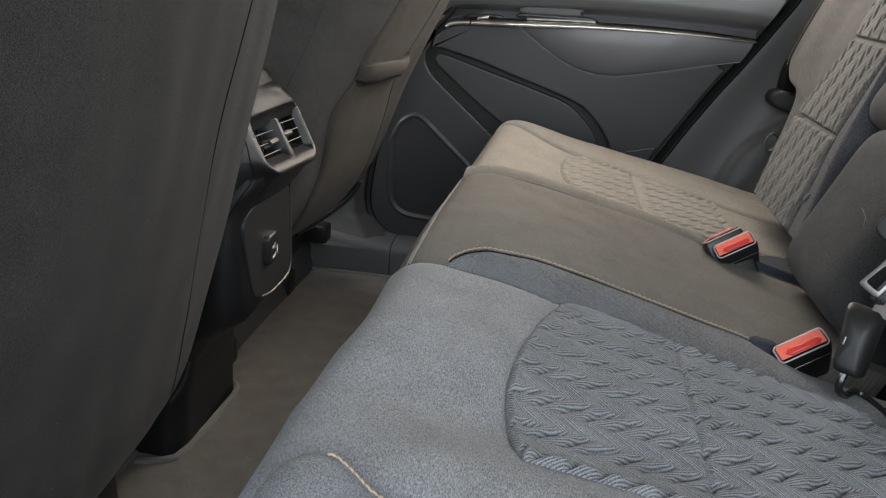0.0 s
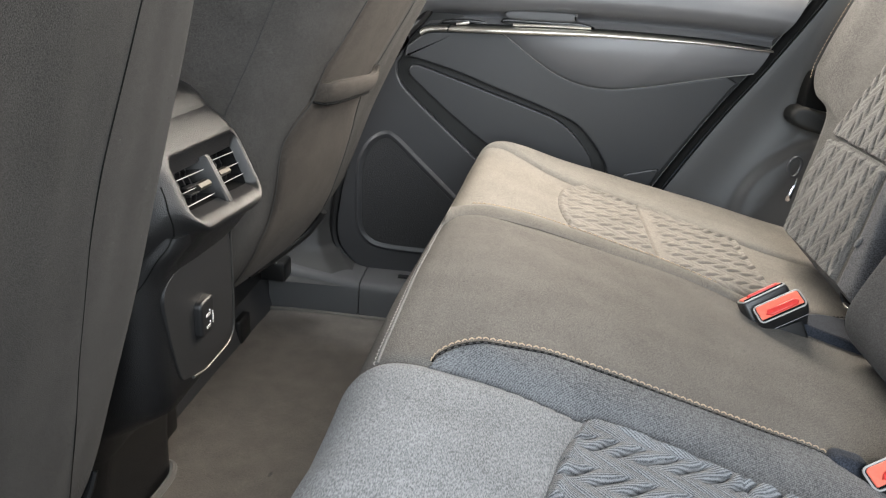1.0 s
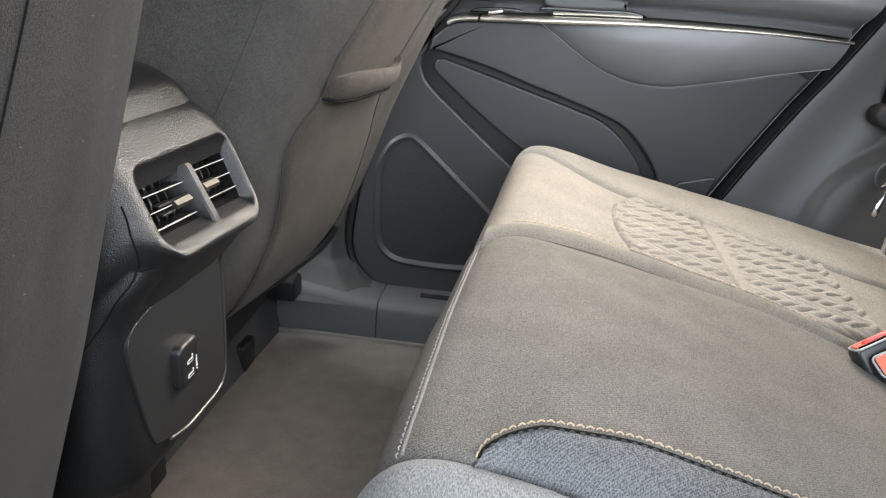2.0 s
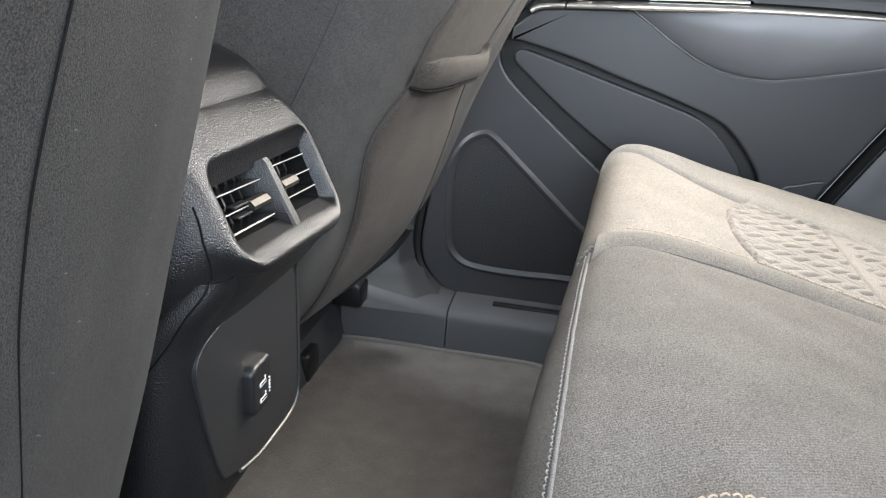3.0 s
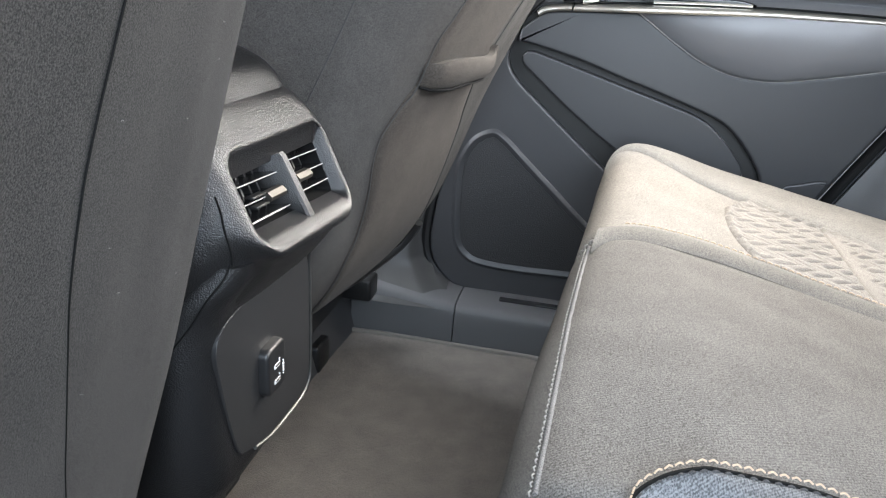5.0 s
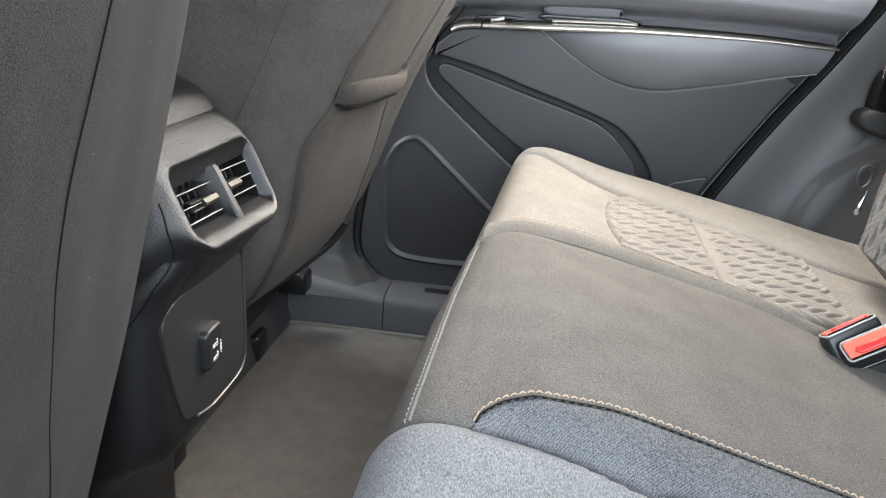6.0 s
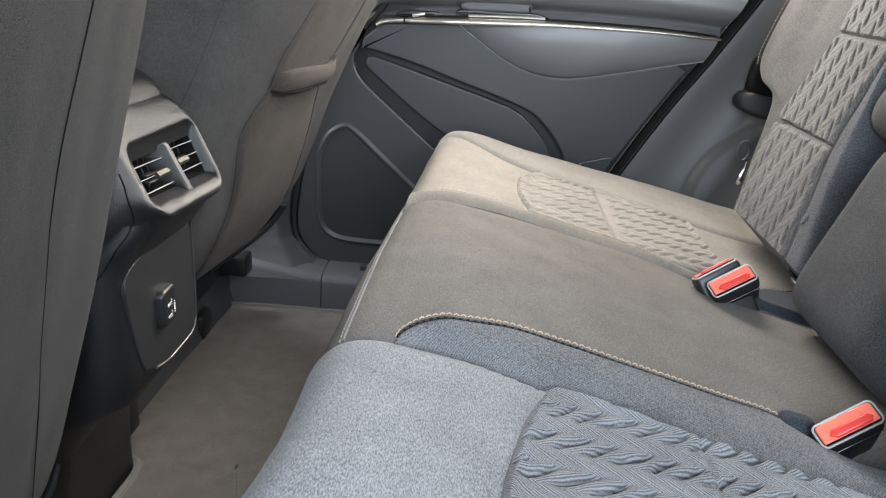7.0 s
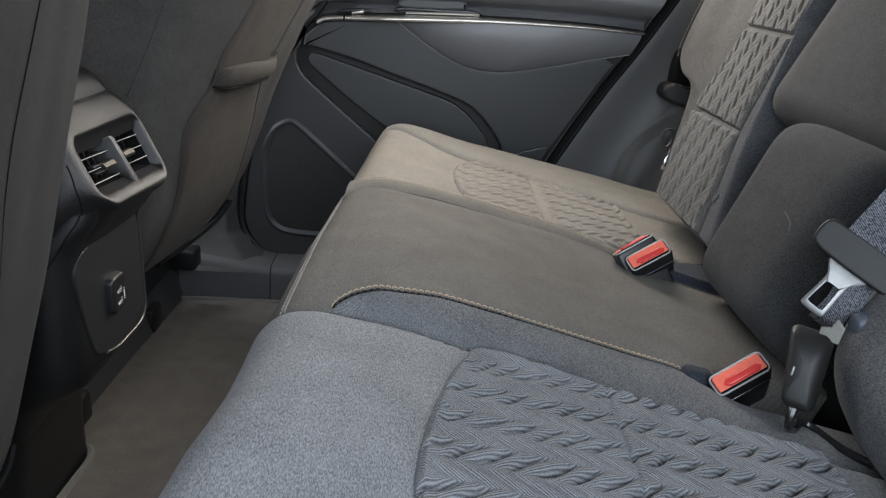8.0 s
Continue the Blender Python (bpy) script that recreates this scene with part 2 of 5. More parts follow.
HEADLINER = shader("headliner", (0.29, 0.288, 0.284), 0.95, spread=0.1, grain=900, bump=0.4)
ASPHALT = shader("asphalt", (0.055, 0.054, 0.052), 0.9, spread=0.4, grain=120, bump=0.5, patch=0.6, depth=0.004)
CABIN = shader("cabin_panel", (0.06, 0.06, 0.06), 0.7, spread=0.15, grain=500, bump=0.2)


# ------------------------------------------------------------------ mesh tools
def data(name, verts, faces, smooth=True):
    me = bpy.data.meshes.new(name)
    me.from_pydata([tuple(float(c) for c in v) for v in verts], [], [tuple(int(i) for i in q) for q in faces])
    b = bmesh.new()
    b.from_mesh(me)
    bmesh.ops.remove_doubles(b, verts=b.verts, dist=1e-6)
    bmesh.ops.recalc_face_normals(b, faces=b.faces)
    b.to_mesh(me)
    b.free()
    for q in me.polygons:
        q.use_smooth = smooth
    if smooth:
        me.set_sharp_from_angle(angle=radians(42))
    return me


def part(name, geo, material, parent=None, label=""):
    """One mesh object, from (verts, faces), under a thing or a part."""
    me = data(name, *geo)
    me.materials.append(material)
    ob = new(name, me)
    if parent is not None:
        ob.parent = parent
    if label:
        tagged(ob, label)
    return ob


def thing(name, label, category, group="", kind=""):
    return tagged(new(name), label, category, group, kind)


def merge(*geos):
    verts, faces = [], []
    for v, q in geos:
        n = len(verts)
        verts += list(v)
        faces += [tuple(i + n for i in one) for one in q]
    return verts, faces


def curve(points, n, closed=False):
    """A smooth run of n points through the given ones."""
    p = [Vector(q) for q in points]
    m = len(p)
    spans = m if closed else m - 1
    out = []
    for i in range(n):
        s = i / (n if closed else n - 1) * spans
        k = min(int(s), spans - 1)
        u = s - k
        if closed:
            a, b, c, d = p[(k - 1) % m], p[k % m], p[(k + 1) % m], p[(k + 2) % m]
        else:
            b, c = p[k], p[k + 1]
            a = p[k - 1] if k else b * 2 - c
            d = p[k + 2] if k + 2 < m else c * 2 - b
        out.append(0.5 * (2 * b + (c - a) * u + (2 * a - 5 * b + 4 * c - d) * u * u + (3 * b - a - 3 * c + d) * u ** 3))
    return out


def sheet(fn, nu, nv):
    """A grid of fn(u, v), u and v from 0 to 1."""
    verts = [fn(i / nu, j / nv) for i in range(nu + 1) for j in range(nv + 1)]
    w = nv + 1
    faces = [(i * w + j, (i + 1) * w + j, (i + 1) * w + j + 1, i * w + j + 1) for i in range(nu) for j in range(nv)]
    return verts, faces


def slab(fn, back, nu, nv):
    """A body with the front fn(u, v) and the back fn + back, closed round its edge."""
    v1, q1 = sheet(fn, nu, nv)
    off = Vector(back)
    v2 = [Vector(v) + off for v in v1]
    n, w = len(v1), nv + 1
    faces = q1 + [tuple(i + n for i in reversed(q)) for q in q1]
    rim = [i * w for i in range(nu + 1)] + [nu * w + j for j in range(1, nv + 1)] + [i * w + nv for i in range(nu - 1, -1, -1)] + [j for j in range(nv - 1, 0, -1)]
    faces += [(rim[k], rim[(k + 1) % len(rim)], rim[(k + 1) % len(rim)] + n, rim[k] + n) for k in range(len(rim))]
    return list(v1) + v2, faces


def loft(rings, closed=True, caps=True):
    verts = [v for r in rings for v in r]
    n = len(rings[0])
    faces = []
    for k in range(len(rings) - 1):
        for i in range(n if closed else n - 1):
            j = (i + 1) % n
            faces.append((k * n + i, k * n + j, (k + 1) * n + j, (k + 1) * n + i))
    if caps and closed:
        faces.append(tuple(range(n - 1, -1, -1)))
        faces.append(tuple((len(rings) - 1) * n + i for i in range(n)))
    return verts, faces


def tube(points, radius, sides=8, flat=1.0, closed=False):
    """A round cord along the points."""
    p = [Vector(q) for q in points]
    rings = []
    s = None
    for i, q in enumerate(p):
        a = p[(i - 1) % len(p)] if closed or i else p[i]
        b = p[(i + 1) % len(p)] if closed or i + 1 < len(p) else p[i]
        d = (b - a).normalized()
        s = d.cross(Vector((0, 0, 1))) if s is None else s - d * s.dot(d)
        s = s.normalized() if s.length > 1e-4 else Vector((1, 0, 0))
        up = s.cross(d)
        rings.append([q + radius * (math.cos(k * math.tau / sides) * s + flat * math.sin(k * math.tau / sides) * up) for k in range(sides)])
    if closed:
        rings.append(rings[0])
    return loft(rings, caps=not closed)


def inset2(poly, d):
    """A closed 2D outline moved inwards by d."""
    n = len(poly)
    area = sum(poly[i][0] * poly[(i + 1) % n][1] - poly[(i + 1) % n][0] * poly[i][1] for i in range(n))
    s = 1 if area > 0 else -1
    out = []
    for i in range(n):
        a, b = poly[i - 1], poly[(i + 1) % n]
        dx, dy = b[0] - a[0], b[1] - a[1]
        m = math.hypot(dx, dy) or 1
        out.append((poly[i][0] - s * dy / m * d, poly[i][1] + s * dx / m * d))
    return out


def plate(poly, place, height, bevel, base=0.0, crown=0.0):
    """A raised plate with a rounded edge: the 2D outline poly laid into the world by place(a, b, off)."""
    rings = [[place(a, b, base) for a, b in poly]]
    for k in range(5):
        w = k / 4 * math.pi / 2
        r = inset2(poly, bevel * (1 - math.cos(w)))
        rings.append([place(a, b, height - bevel + bevel * math.sin(w) if height >= 0 else height) for a, b in r])
    if not crown:
        rings.append([place(a, b, height) for a, b in inset2(poly, bevel + 0.0008)])
    if crown:
        r = inset2(poly, bevel + crown * 3)
        rings.append([place(a, b, height + crown) for a, b in r])
    return loft(rings)


def box(lo, hi, bevel=0.004, turn=None):
    """A box with rounded edges; turn: a matrix that is applied to it."""
    b = bmesh.new()
    bmesh.ops.create_cube(b, size=1.0)
    lo, hi = Vector(lo), Vector(hi)
    for v in b.verts:
        v.co = Vector((lo[k] + (v.co[k] + 0.5) * (hi[k] - lo[k]) for k in range(3)))
    if bevel:
        bmesh.ops.bevel(b, geom=b.edges[:], offset=bevel, segments=3, profile=0.5, affect="EDGES")
    b.verts.index_update()
    verts = [(turn @ v.co) if turn else v.co.copy() for v in b.verts]
    faces = [tuple(v.index for v in q.verts) for q in b.faces]
    b.free()
    return verts, faces


def sewn(name, geo, material, parent, label=""):
    return tagged(part(name, geo, material, parent, label), kind="stuff")


def stitches(points, length, gap, radius, lift=(0, 0, 0), pairs=False):
    """Single thread stitches laid along a run of points."""
    p = [Vector(q) for q in points]
    dist = [0.0]
    for a, b in zip(p, p[1:]):
        dist.append(dist[-1] + (b - a).length)

    def at(s):
        k = 0
        while k < len(p) - 2 and dist[k + 1] < s:
            k += 1
        u = (s - dist[k]) / max(dist[k + 1] - dist[k], 1e-9)
        return p[k].lerp(p[k + 1], min(max(u, 0), 1))

    geos, s, up = [], 0.0, Vector(lift)
    while s + length < dist[-1]:
        a, b = at(s), at(s + length)
        m = a.lerp(b, 0.5) + up
        geos.append(tube([a - up * 0.6, a.lerp(m, 0.6), m, b.lerp(m, 0.6), b - up * 0.6], radius, 6))
        s += length + gap
    return merge(*geos)


def smooth(a, b, x):
    u = min(max((x - a) / (b - a), 0.0), 1.0)
    return u * u * (3 - 2 * u)


def roll(d, w, r):
    """How far a cushion's skin sinks at the distance d from its border."""
    if d >= w:
        return 0.0
    k = 1 - max(d, 0) / w
    return -r * (1 - math.sqrt(max(1 - k * k, 0)))


def weave(a, b, period=0.038, pitch=0.0200, height=0.0070, chaos=0.16, fold=0.14, ends=0.25, slit=(0.11, 0.24)):
    """Relief of the quilted cloth: zigzag bands, with deep slits along one slope of the zigzag and faint folds along the other."""
    k = math.floor(b / period)
    w = b / period - k
    deep = w < 0.54
    v = w / 0.54 if deep else (w - 0.54) / 0.46
    shift = chaos * noise.noise(Vector((a * 60, k * 3.1 + deep * 1.7, 1.5)))
    ph = a / pitch - 1.30 * (v - 0.5) + shift if deep else a / pitch + 1.30 * (v - 0.5) + shift
    n = math.floor(ph)
    f = ph - n
    wob = 1.0 + (0.35 + chaos) * noise.noise(Vector((n * 1.7, k * 2.3 + deep, 0.5)))
    valley = max(math.exp(-(f / slit[0]) ** 2), math.exp(-((1 - f) / slit[1]) ** 2))
    lens = math.sin(math.pi * v)
    depth = min((ends + (1.25 - ends) * lens ** 0.9) * wob, 1.25) if deep else fold * (1 + 0.6 * lens)
    return height * max(0.85 - 0.85 * depth * valley, -0.1) + height * 0.15 * lens * math.sin(math.pi * f)


# ------------------------------------------------------------------ floor, sill and shell
def floor_z(x, y):
    return 0.0025 * noise.noise(Vector((x * 7, y * 7, 0))) + 0.0012 * noise.noise(Vector((x * 30, y * 30, 3)))


floor = part("floor", slab(lambda u, v: Vector((-0.9 + 1.9 * u, 0.12 + 1.5 * v, floor_z(-0.9 + 1.9 * u, 0.12 + 1.5 * v))), (0, 0, -0.05), 120, 100), CARPET)
tagged(floor, "dark brown-grey carpeted footwell floor of a car", "floor", kind="structure")
MAT = [(-0.178, 0.56), (-0.165, 0.90), (-0.152, 1.23), (-0.138, 1.48), (-0.143, 1.535), (-0.172, 1.552), (-0.30, 1.553), (-0.47, 1.552), (-0.52, 1.53), (-0.53, 1.40), (-0.53, 1.00), (-0.53, 0.60), (-0.50, 0.56), (-0.35, 0.55), (-0.20, 0.548)]
mat = thing("floor_mat", "dark brown-grey carpet mat with a bound edge in the footwell", "floor mat")
mat_line = [(q.x, q.y) for q in curve([(a, b, 0) for a, b in MAT], 150, True)]


def mat_row(u, v):
    """The mat's pile, a little uneven."""
    k = int(round(u * 150)) % 150
    a, b = mat_line[k]
    x, y = -0.33 + (a + 0.33) * v, 1.05 + (b - 1.05) * v
    return Vector((x, y, 0.0055 + floor_z(x, y)))


part("mat_body", slab(mat_row, (0, 0, -0.012), 150, 60), CARPET, mat)
part("binding", tube([Vector((a, b, 0.0055)) for a, b in mat_line], 0.0052, 8, closed=True), CARPET_EDGE, mat, "bound edge of the mat")

ground = part("ground", slab(lambda u, v: Vector((-300 + 600 * u, -300 + 600 * v, -0.45)), (0, 0, -0.3), 4, 4), ASPHALT)
tagged(ground, "grey asphalt ground outside the car", "ground", kind="structure")

headliner = part("ceiling", slab(lambda u, v: Vector((-1.3 + 2.6 * u, 0.12 + 1.6 * v, 1.10 + 0.05 * math.sin(math.pi * u) * math.sin(math.pi * v))), (0, 0, 0.03), 12, 12), HEADLINER)
tagged(headliner, "pale grey fabric headliner", "ceiling", kind="structure")
for name, lo, hi in (("wall_front", (-1.33, 0.1, -0.05), (-1.3, 1.75, 0.75)), ("wall_rear", (1.0, 0.1, -0.05), (1.03, 1.75, 1.1)), ("wall_near", (0.62, 0.08, -0.05), (1.03, 0.12, 1.12)), ("wall_pillar", (-0.62, 0.08, -0.05), (-0.52, 0.12, 1.12)), ("wall_front_door", (-1.3, 0.08, -0.05), (-0.62, 0.12, 0.7)), ("wall_far_front", (-1.3, 1.69, -0.05), (-0.45, 1.73, 0.7)), ("wall_far_pillar", (-0.55, 1.69, 0.7), (-0.45, 1.73, 1.12)), ("wall_far_rear", (0.5, 1.68, 0.0), (1.03, 1.73, 1.12))):
    w = part(name, box(lo, hi, 0.005), CABIN)
    tagged(w, "plain dark inner side of the car body", "wall", kind="structure")

sill = thing("trim_sill", "dark grey moulded plastic door sill trim in two lengths", "sill trim", kind="structure")


def sill_section(x, rise=0.0):
    pts = [(1.556, -0.01), (1.558, 0.02), (1.561, 0.055), (1.565, 0.070 + rise * 0.7), (1.578, 0.0765 + rise), (1.61, 0.0785 + rise * 1.3), (1.66, 0.078 + rise * 1.6), (1.68, 0.07), (1.68, -0.01)]
    return [Vector((x, q.x, q.y)) for q in curve([(a, b, 0) for a, b in pts], 24)]


part("sill_length", loft([sill_section(-0.319 + 0.9 * k / 8) for k in range(9)]), SILL_TRIM, sill)
part("sill_length", loft([sill_section(-0.505 + 0.184 * k / 8, 0.022 * (1 - k / 8)) for k in range(9)]), SILL_TRIM, sill)
part("sill_rib", box((-0.25, 1.603, 0.0765), (0.3, 1.616, 0.0825), 0.002), GLOSS_BLACK, sill)


def pillar_skin(u, v):
    """The foot of the centre pillar, which swells out of the sill and follows the door's front edge."""
    z = 0.066 + 0.56 * v
    edge = lerp_table(PILLAR_EDGE, z)
    x = -0.60 + (edge + 0.60) * u
    foot = 0.062 * math.exp(-((z - 0.066) / 0.045) ** 1.3)
    dents = 0.010 * math.exp(-((x + 0.400) / 0.030) ** 2 - ((z - 0.118) / 0.018) ** 2)
    return Vector((x, 1.628 - foot + dents - 0.010 * math.sin(math.pi * u) + 0.030 * smooth(0.86, 1.0, u), z))


def lerp_table(table, x):
    for (a, p), (b, q) in zip(table, table[1:]):
        if x <= b:
            return p + (q - p) * max(x - a, 0) / (b - a)
    return table[-1][1]


PILLAR_EDGE = [(0.06, -0.300), (0.080, -0.342), (0.103, -0.374), (0.131, -0.391), (0.166, -0.396), (0.215, -0.391), (0.277, -0.380), (0.353, -0.359), (0.44, -0.328), (0.511, -0.293), (0.553, -0.263), (0.594, -0.228), (0.66, -0.20)]
pillar = part("trim_pillar", slab(pillar_skin, (0, 0.04, 0), 50, 70), PILLAR_TRIM)
tagged(pillar, "smooth dark grey plastic centre pillar trim", "pillar trim", kind="structure")

kick = part("trim_kick", slab(lambda u, v: Vector((-0.515 + 0.02 * u - 0.03 * v, 1.02 + 0.55 * u, 0.0 + 0.11 * v)), (-0.03, 0, 0), 12, 6), HARD_TRIM)
tagged(kick, "dark carpeted riser under the front seat", "floor trim", kind="structure")


# ------------------------------------------------------------------ far door
def on_door(a, b, off):
    """The door's skin lies in a plane; off: out of it into the cabin."""
    return Vector((a, 1.642 - off, b))


def flat_curve(points, n, closed=False):
    return [(q.x, q.y) for q in curve([(a, b, 0) for a, b in points], n, closed)]


DOOR_FRONT = [(-0.195, 0.66), (-0.205, 0.625), (-0.219, 0.594), (-0.254, 0.553), (-0.284, 0.511), (-0.319, 0.440), (-0.350, 0.353), (-0.371, 0.277), (-0.382, 0.215), (-0.387, 0.166), (-0.382, 0.131), (-0.366, 0.103), (-0.335, 0.078), (-0.288, 0.066), (-0.244, 0.062), (-0.10, 0.064)]
REAR_EDGE = [(0.10, 0.066), (0.17, 0.195), (0.236, 0.314), (0.276, 0.386), (0.322, 0.463), (0.369, 0.534), (0.433, 0.640), (0.465, 0.70)]
GROOVE_LOW = [(-0.269, 0.511), (-0.275, 0.500), (-0.273, 0.476), (-0.256, 0.452), (-0.210, 0.412), (-0.161, 0.371), (-0.098, 0.319), (0.02, 0.225)]
GROOVE_UP = [(-0.262, 0.515), (-0.235, 0.511), (-0.158, 0.492), (-0.094, 0.471), (-0.031, 0.452), (0.032, 0.431), (0.069, 0.415), (0.098, 0.390), (0.124, 0.358), (0.138, 0.330), (0.146, 0.27)]
POCKET_LOW = [(-0.247, 0.500), (-0.253, 0.492), (-0.250, 0.480), (-0.228, 0.461), (-0.179, 0.421), (-0.124, 0.381), (-0.082, 0.353), (0.03, 0.277)]
POCKET_UP = [(-0.236, 0.501), (-0.156, 0.478), (-0.092, 0.459), (-0.017, 0.437), (0.033, 0.420), (0.067, 0.396), (0.096, 0.365), (0.110, 0.340), (0.118, 0.28)]
CHROME_TOP = [(-0.246, 0.553), (-0.229, 0.569), (-0.202, 0.5745), (-0.141, 0.579), (-0.086, 0.582), (-0.024, 0.5845), (0.079, 0.5875), (0.183, 0.5875), (0.287, 0.5850), (0.388, 0.5785)]
CHROME_LOW = [(-0.243, 0.548), (-0.224, 0.5605), (-0.200, 0.5645), (-0.150, 0.5680), (-0.086, 0.5710), (-0.024, 0.5735), (0.080, 0.5772), (0.183, 0.5785), (0.287, 0.5785), (0.387, 0.5750)]
ARM_LOW = [(-0.086, 0.572), (-0.057, 0.553), (-0.021, 0.529), (0.022, 0.505), (0.065, 0.491), (0.108, 0.4865), (0.143, 0.489), (0.227, 0.505), (0.295, 0.520), (0.371, 0.535)]
SPEAKER = [(-0.294, 0.3635), (-0.320, 0.348), (-0.338, 0.317), (-0.344, 0.290), (-0.345, 0.244), (-0.343, 0.190), (-0.336, 0.158), (-0.318, 0.138), (-0.290, 0.129), (-0.228, 0.126), (-0.150, 0.128), (-0.05, 0.131), (-0.04, 0.150), (-0.109, 0.211), (-0.173, 0.268), (-0.231, 0.320), (-0.275, 0.3585)]

door = thing("door_1", "closed rear door with dark plastic and padded trim", "car door", kind="structure")
outline = flat_curve(DOOR_FRONT, 60) + flat_curve(REAR_EDGE, 30)
part("door_core", plate(outline, on_door, -0.018, 0.002, -0.07), MATT_BLACK, door)


def moulded(poly, skin, bevel, base=-0.030):
    """A moulded skin that turns over softly at its edge into the gap beside it."""
    return plate(poly, on_door, skin, bevel, base)


# lower skin between the door's front edge and the pocket's slot
low = flat_curve(DOOR_FRONT[3:], 66) + flat_curve([(0.10, 0.066), (0.13, 0.12), (0.15, 0.16)], 6) + flat_curve(list(reversed(GROOVE_LOW)), 46) + [(-0.2660, 0.5165), (-0.2640, 0.528)]
part("lower_panel", moulded(low, 0.0, 0.0040), DOOR_PLASTIC, door)
speaker = flat_curve(SPEAKER, 110, True)
# a low rim round the loudspeaker, chamfered down to its grille
rim_rings = [[on_door(a, b, h) for a, b in inset2(speaker, d)] for d, h in ((-0.0075, -0.0006), (-0.0050, 0.0014), (-0.0018, 0.0040), (-0.0004, 0.0046), (0.0006, 0.0043), (0.0076, 0.0004), (0.0082, -0.0020))]
part("speaker_rim", loft(rim_rings, caps=False), DOOR_PLASTIC, door)
part("speaker_grille", plate(inset2(speaker, 0.0080), on_door, 0.0007, 0.0005, -0.004), GRILLE, door, "black perforated loudspeaker grille")
# map pocket front
pocket = flat_curve(POCKET_LOW, 46) + list(reversed(flat_curve(POCKET_UP, 46)))
part("map_pocket", moulded(pocket, 0.0015, 0.0028), DOOR_PLASTIC, door)

# upper skin between the slot and the armrest
up = flat_curve(GROOVE_UP, 56) + flat_curve([(0.17, 0.20), (0.228, 0.318), (0.268, 0.388), (0.314, 0.465), (0.346, 0.516)], 20) + [q for q in reversed(flat_curve(ARM_LOW, 46)) if -0.078 < q[0] < 0.335] + list(reversed(flat_curve(CHROME_LOW[:5], 24))) + [(-0.259, 0.534)]
part("upper_panel", moulded(up, 0.0035, 0.0040), DOOR_PLASTIC, door)
swell = flat_curve([(0.168, 0.322), (0.196, 0.337), (0.232, 0.345), (0.228, 0.325), (0.195, 0.26), (0.16, 0.25)], 40, True)
part("rear_panel", plate(swell, on_door, 0.0075, 0.0035, 0.0), DOOR_PLASTIC, door)

arm_lo, arm_hi = flat_curve(ARM_LOW, 61), flat_curve(CHROME_LOW[4:], 61)


def along(run, u):
    k = u * (len(run) - 1)
    i = min(int(k), len(run) - 2)
    return [run[i][n] + (k - i) * (run[i + 1][n] - run[i][n]) for n in (0, 1)]


def arm_skin(u, v):
    """The padded armrest swells out under the metal strip and rolls in at its lower welt."""
    lo, hi = along(arm_lo, u), along(arm_hi, u)
    a, b = lo[0] + v * (hi[0] - lo[0]), lo[1] + v * (hi[1] - lo[1])
    w = min(hi[1] - lo[1], 0.085) / 0.085
    return on_door(a, b, 0.0035 + w * 0.034 * math.sin(math.pi * (0.04 + 0.60 * v)) ** 0.75 - 0.003 * (v < 0.01))


part("armrest", slab(arm_skin, (0, 0.05, 0), 60, 30), SOFT_TRIM, door, "padded dark grey armrest")
part("armrest_welt", tube([on_door(a, b - 0.0008, 0.0045) for a, b in arm_lo], 0.0010, 6), GREY_RIM, door)
c_hi, c_lo = flat_curve(CHROME_TOP, 81), flat_curve(CHROME_LOW, 81)


def strip_depth(u):
    """How far the metal strip stands out of the door along its length."""
    return 0.007 + 0.024 * smooth(0.20, 0.42, u)


def chrome_skin(u, v):
    lo, hi = along(c_lo, u), along(c_hi, u)
    a, b = lo[0] + v * (hi[0] - lo[0]), lo[1] + v * (hi[1] - lo[1])
    return on_door(a, b, strip_depth(u) + 0.0035 * math.sin(math.pi * v) - 0.004 * v)


part("metal_strip", slab(lambda u, v: chrome_skin(0.06 + 0.20 * u, v), (0, 0.03, 0), 24, 8), SATIN, door, "satin metal trim strip")
part("metal_strip", slab(lambda u, v: chrome_skin(0.266 + 0.734 * u, v), (0, 0.03, 0), 60, 8), SATIN, door, "satin metal trim strip")


def top_skin(u, v):
    """The door's upper roll, with a deep valley over the metal strip."""
    a, b = along(c_hi, u)
    z = b + 0.004 + 0.13 * v
    valley = math.exp(-((v - 0.085) / 0.075) ** 2)
    off = strip_depth(u) - 0.006 - 0.030 * valley + 0.020 * smooth(0.12, 0.36, v) - 0.06 * smooth(0.42, 1.0, v) ** 1.4
    return on_door(a + 0.07 * v * (u - 0.15), z, off)


part("upper_roll", slab(top_skin, (0, 0.06, 0), 60, 48), SOFT_TRIM, door, "padded upper door roll")
pull = flat_curve([(-0.074, 0.597), (-0.076, 0.611), (-0.02, 0.6145), (0.040, 0.6145), (0.046, 0.606), (0.044, 0.599), (-0.01, 0.5965)], 60, True)
grip = part("door_handle", plate(pull, on_door, 0.026, 0.004, -0.02), HARD_TRIM, door, "grey recessed door handle")
slot = flat_curve([(-0.080, 0.588), (-0.078, 0.5965), (0.0, 0.5975), (0.050, 0.5985), (0.076, 0.5935), (0.070, 0.5895), (0.0, 0.5875)], 50, True)
part("handle_slot", plate(slot, on_door, 0.020, 0.002, -0.02), GLOSS_BLACK, grip)
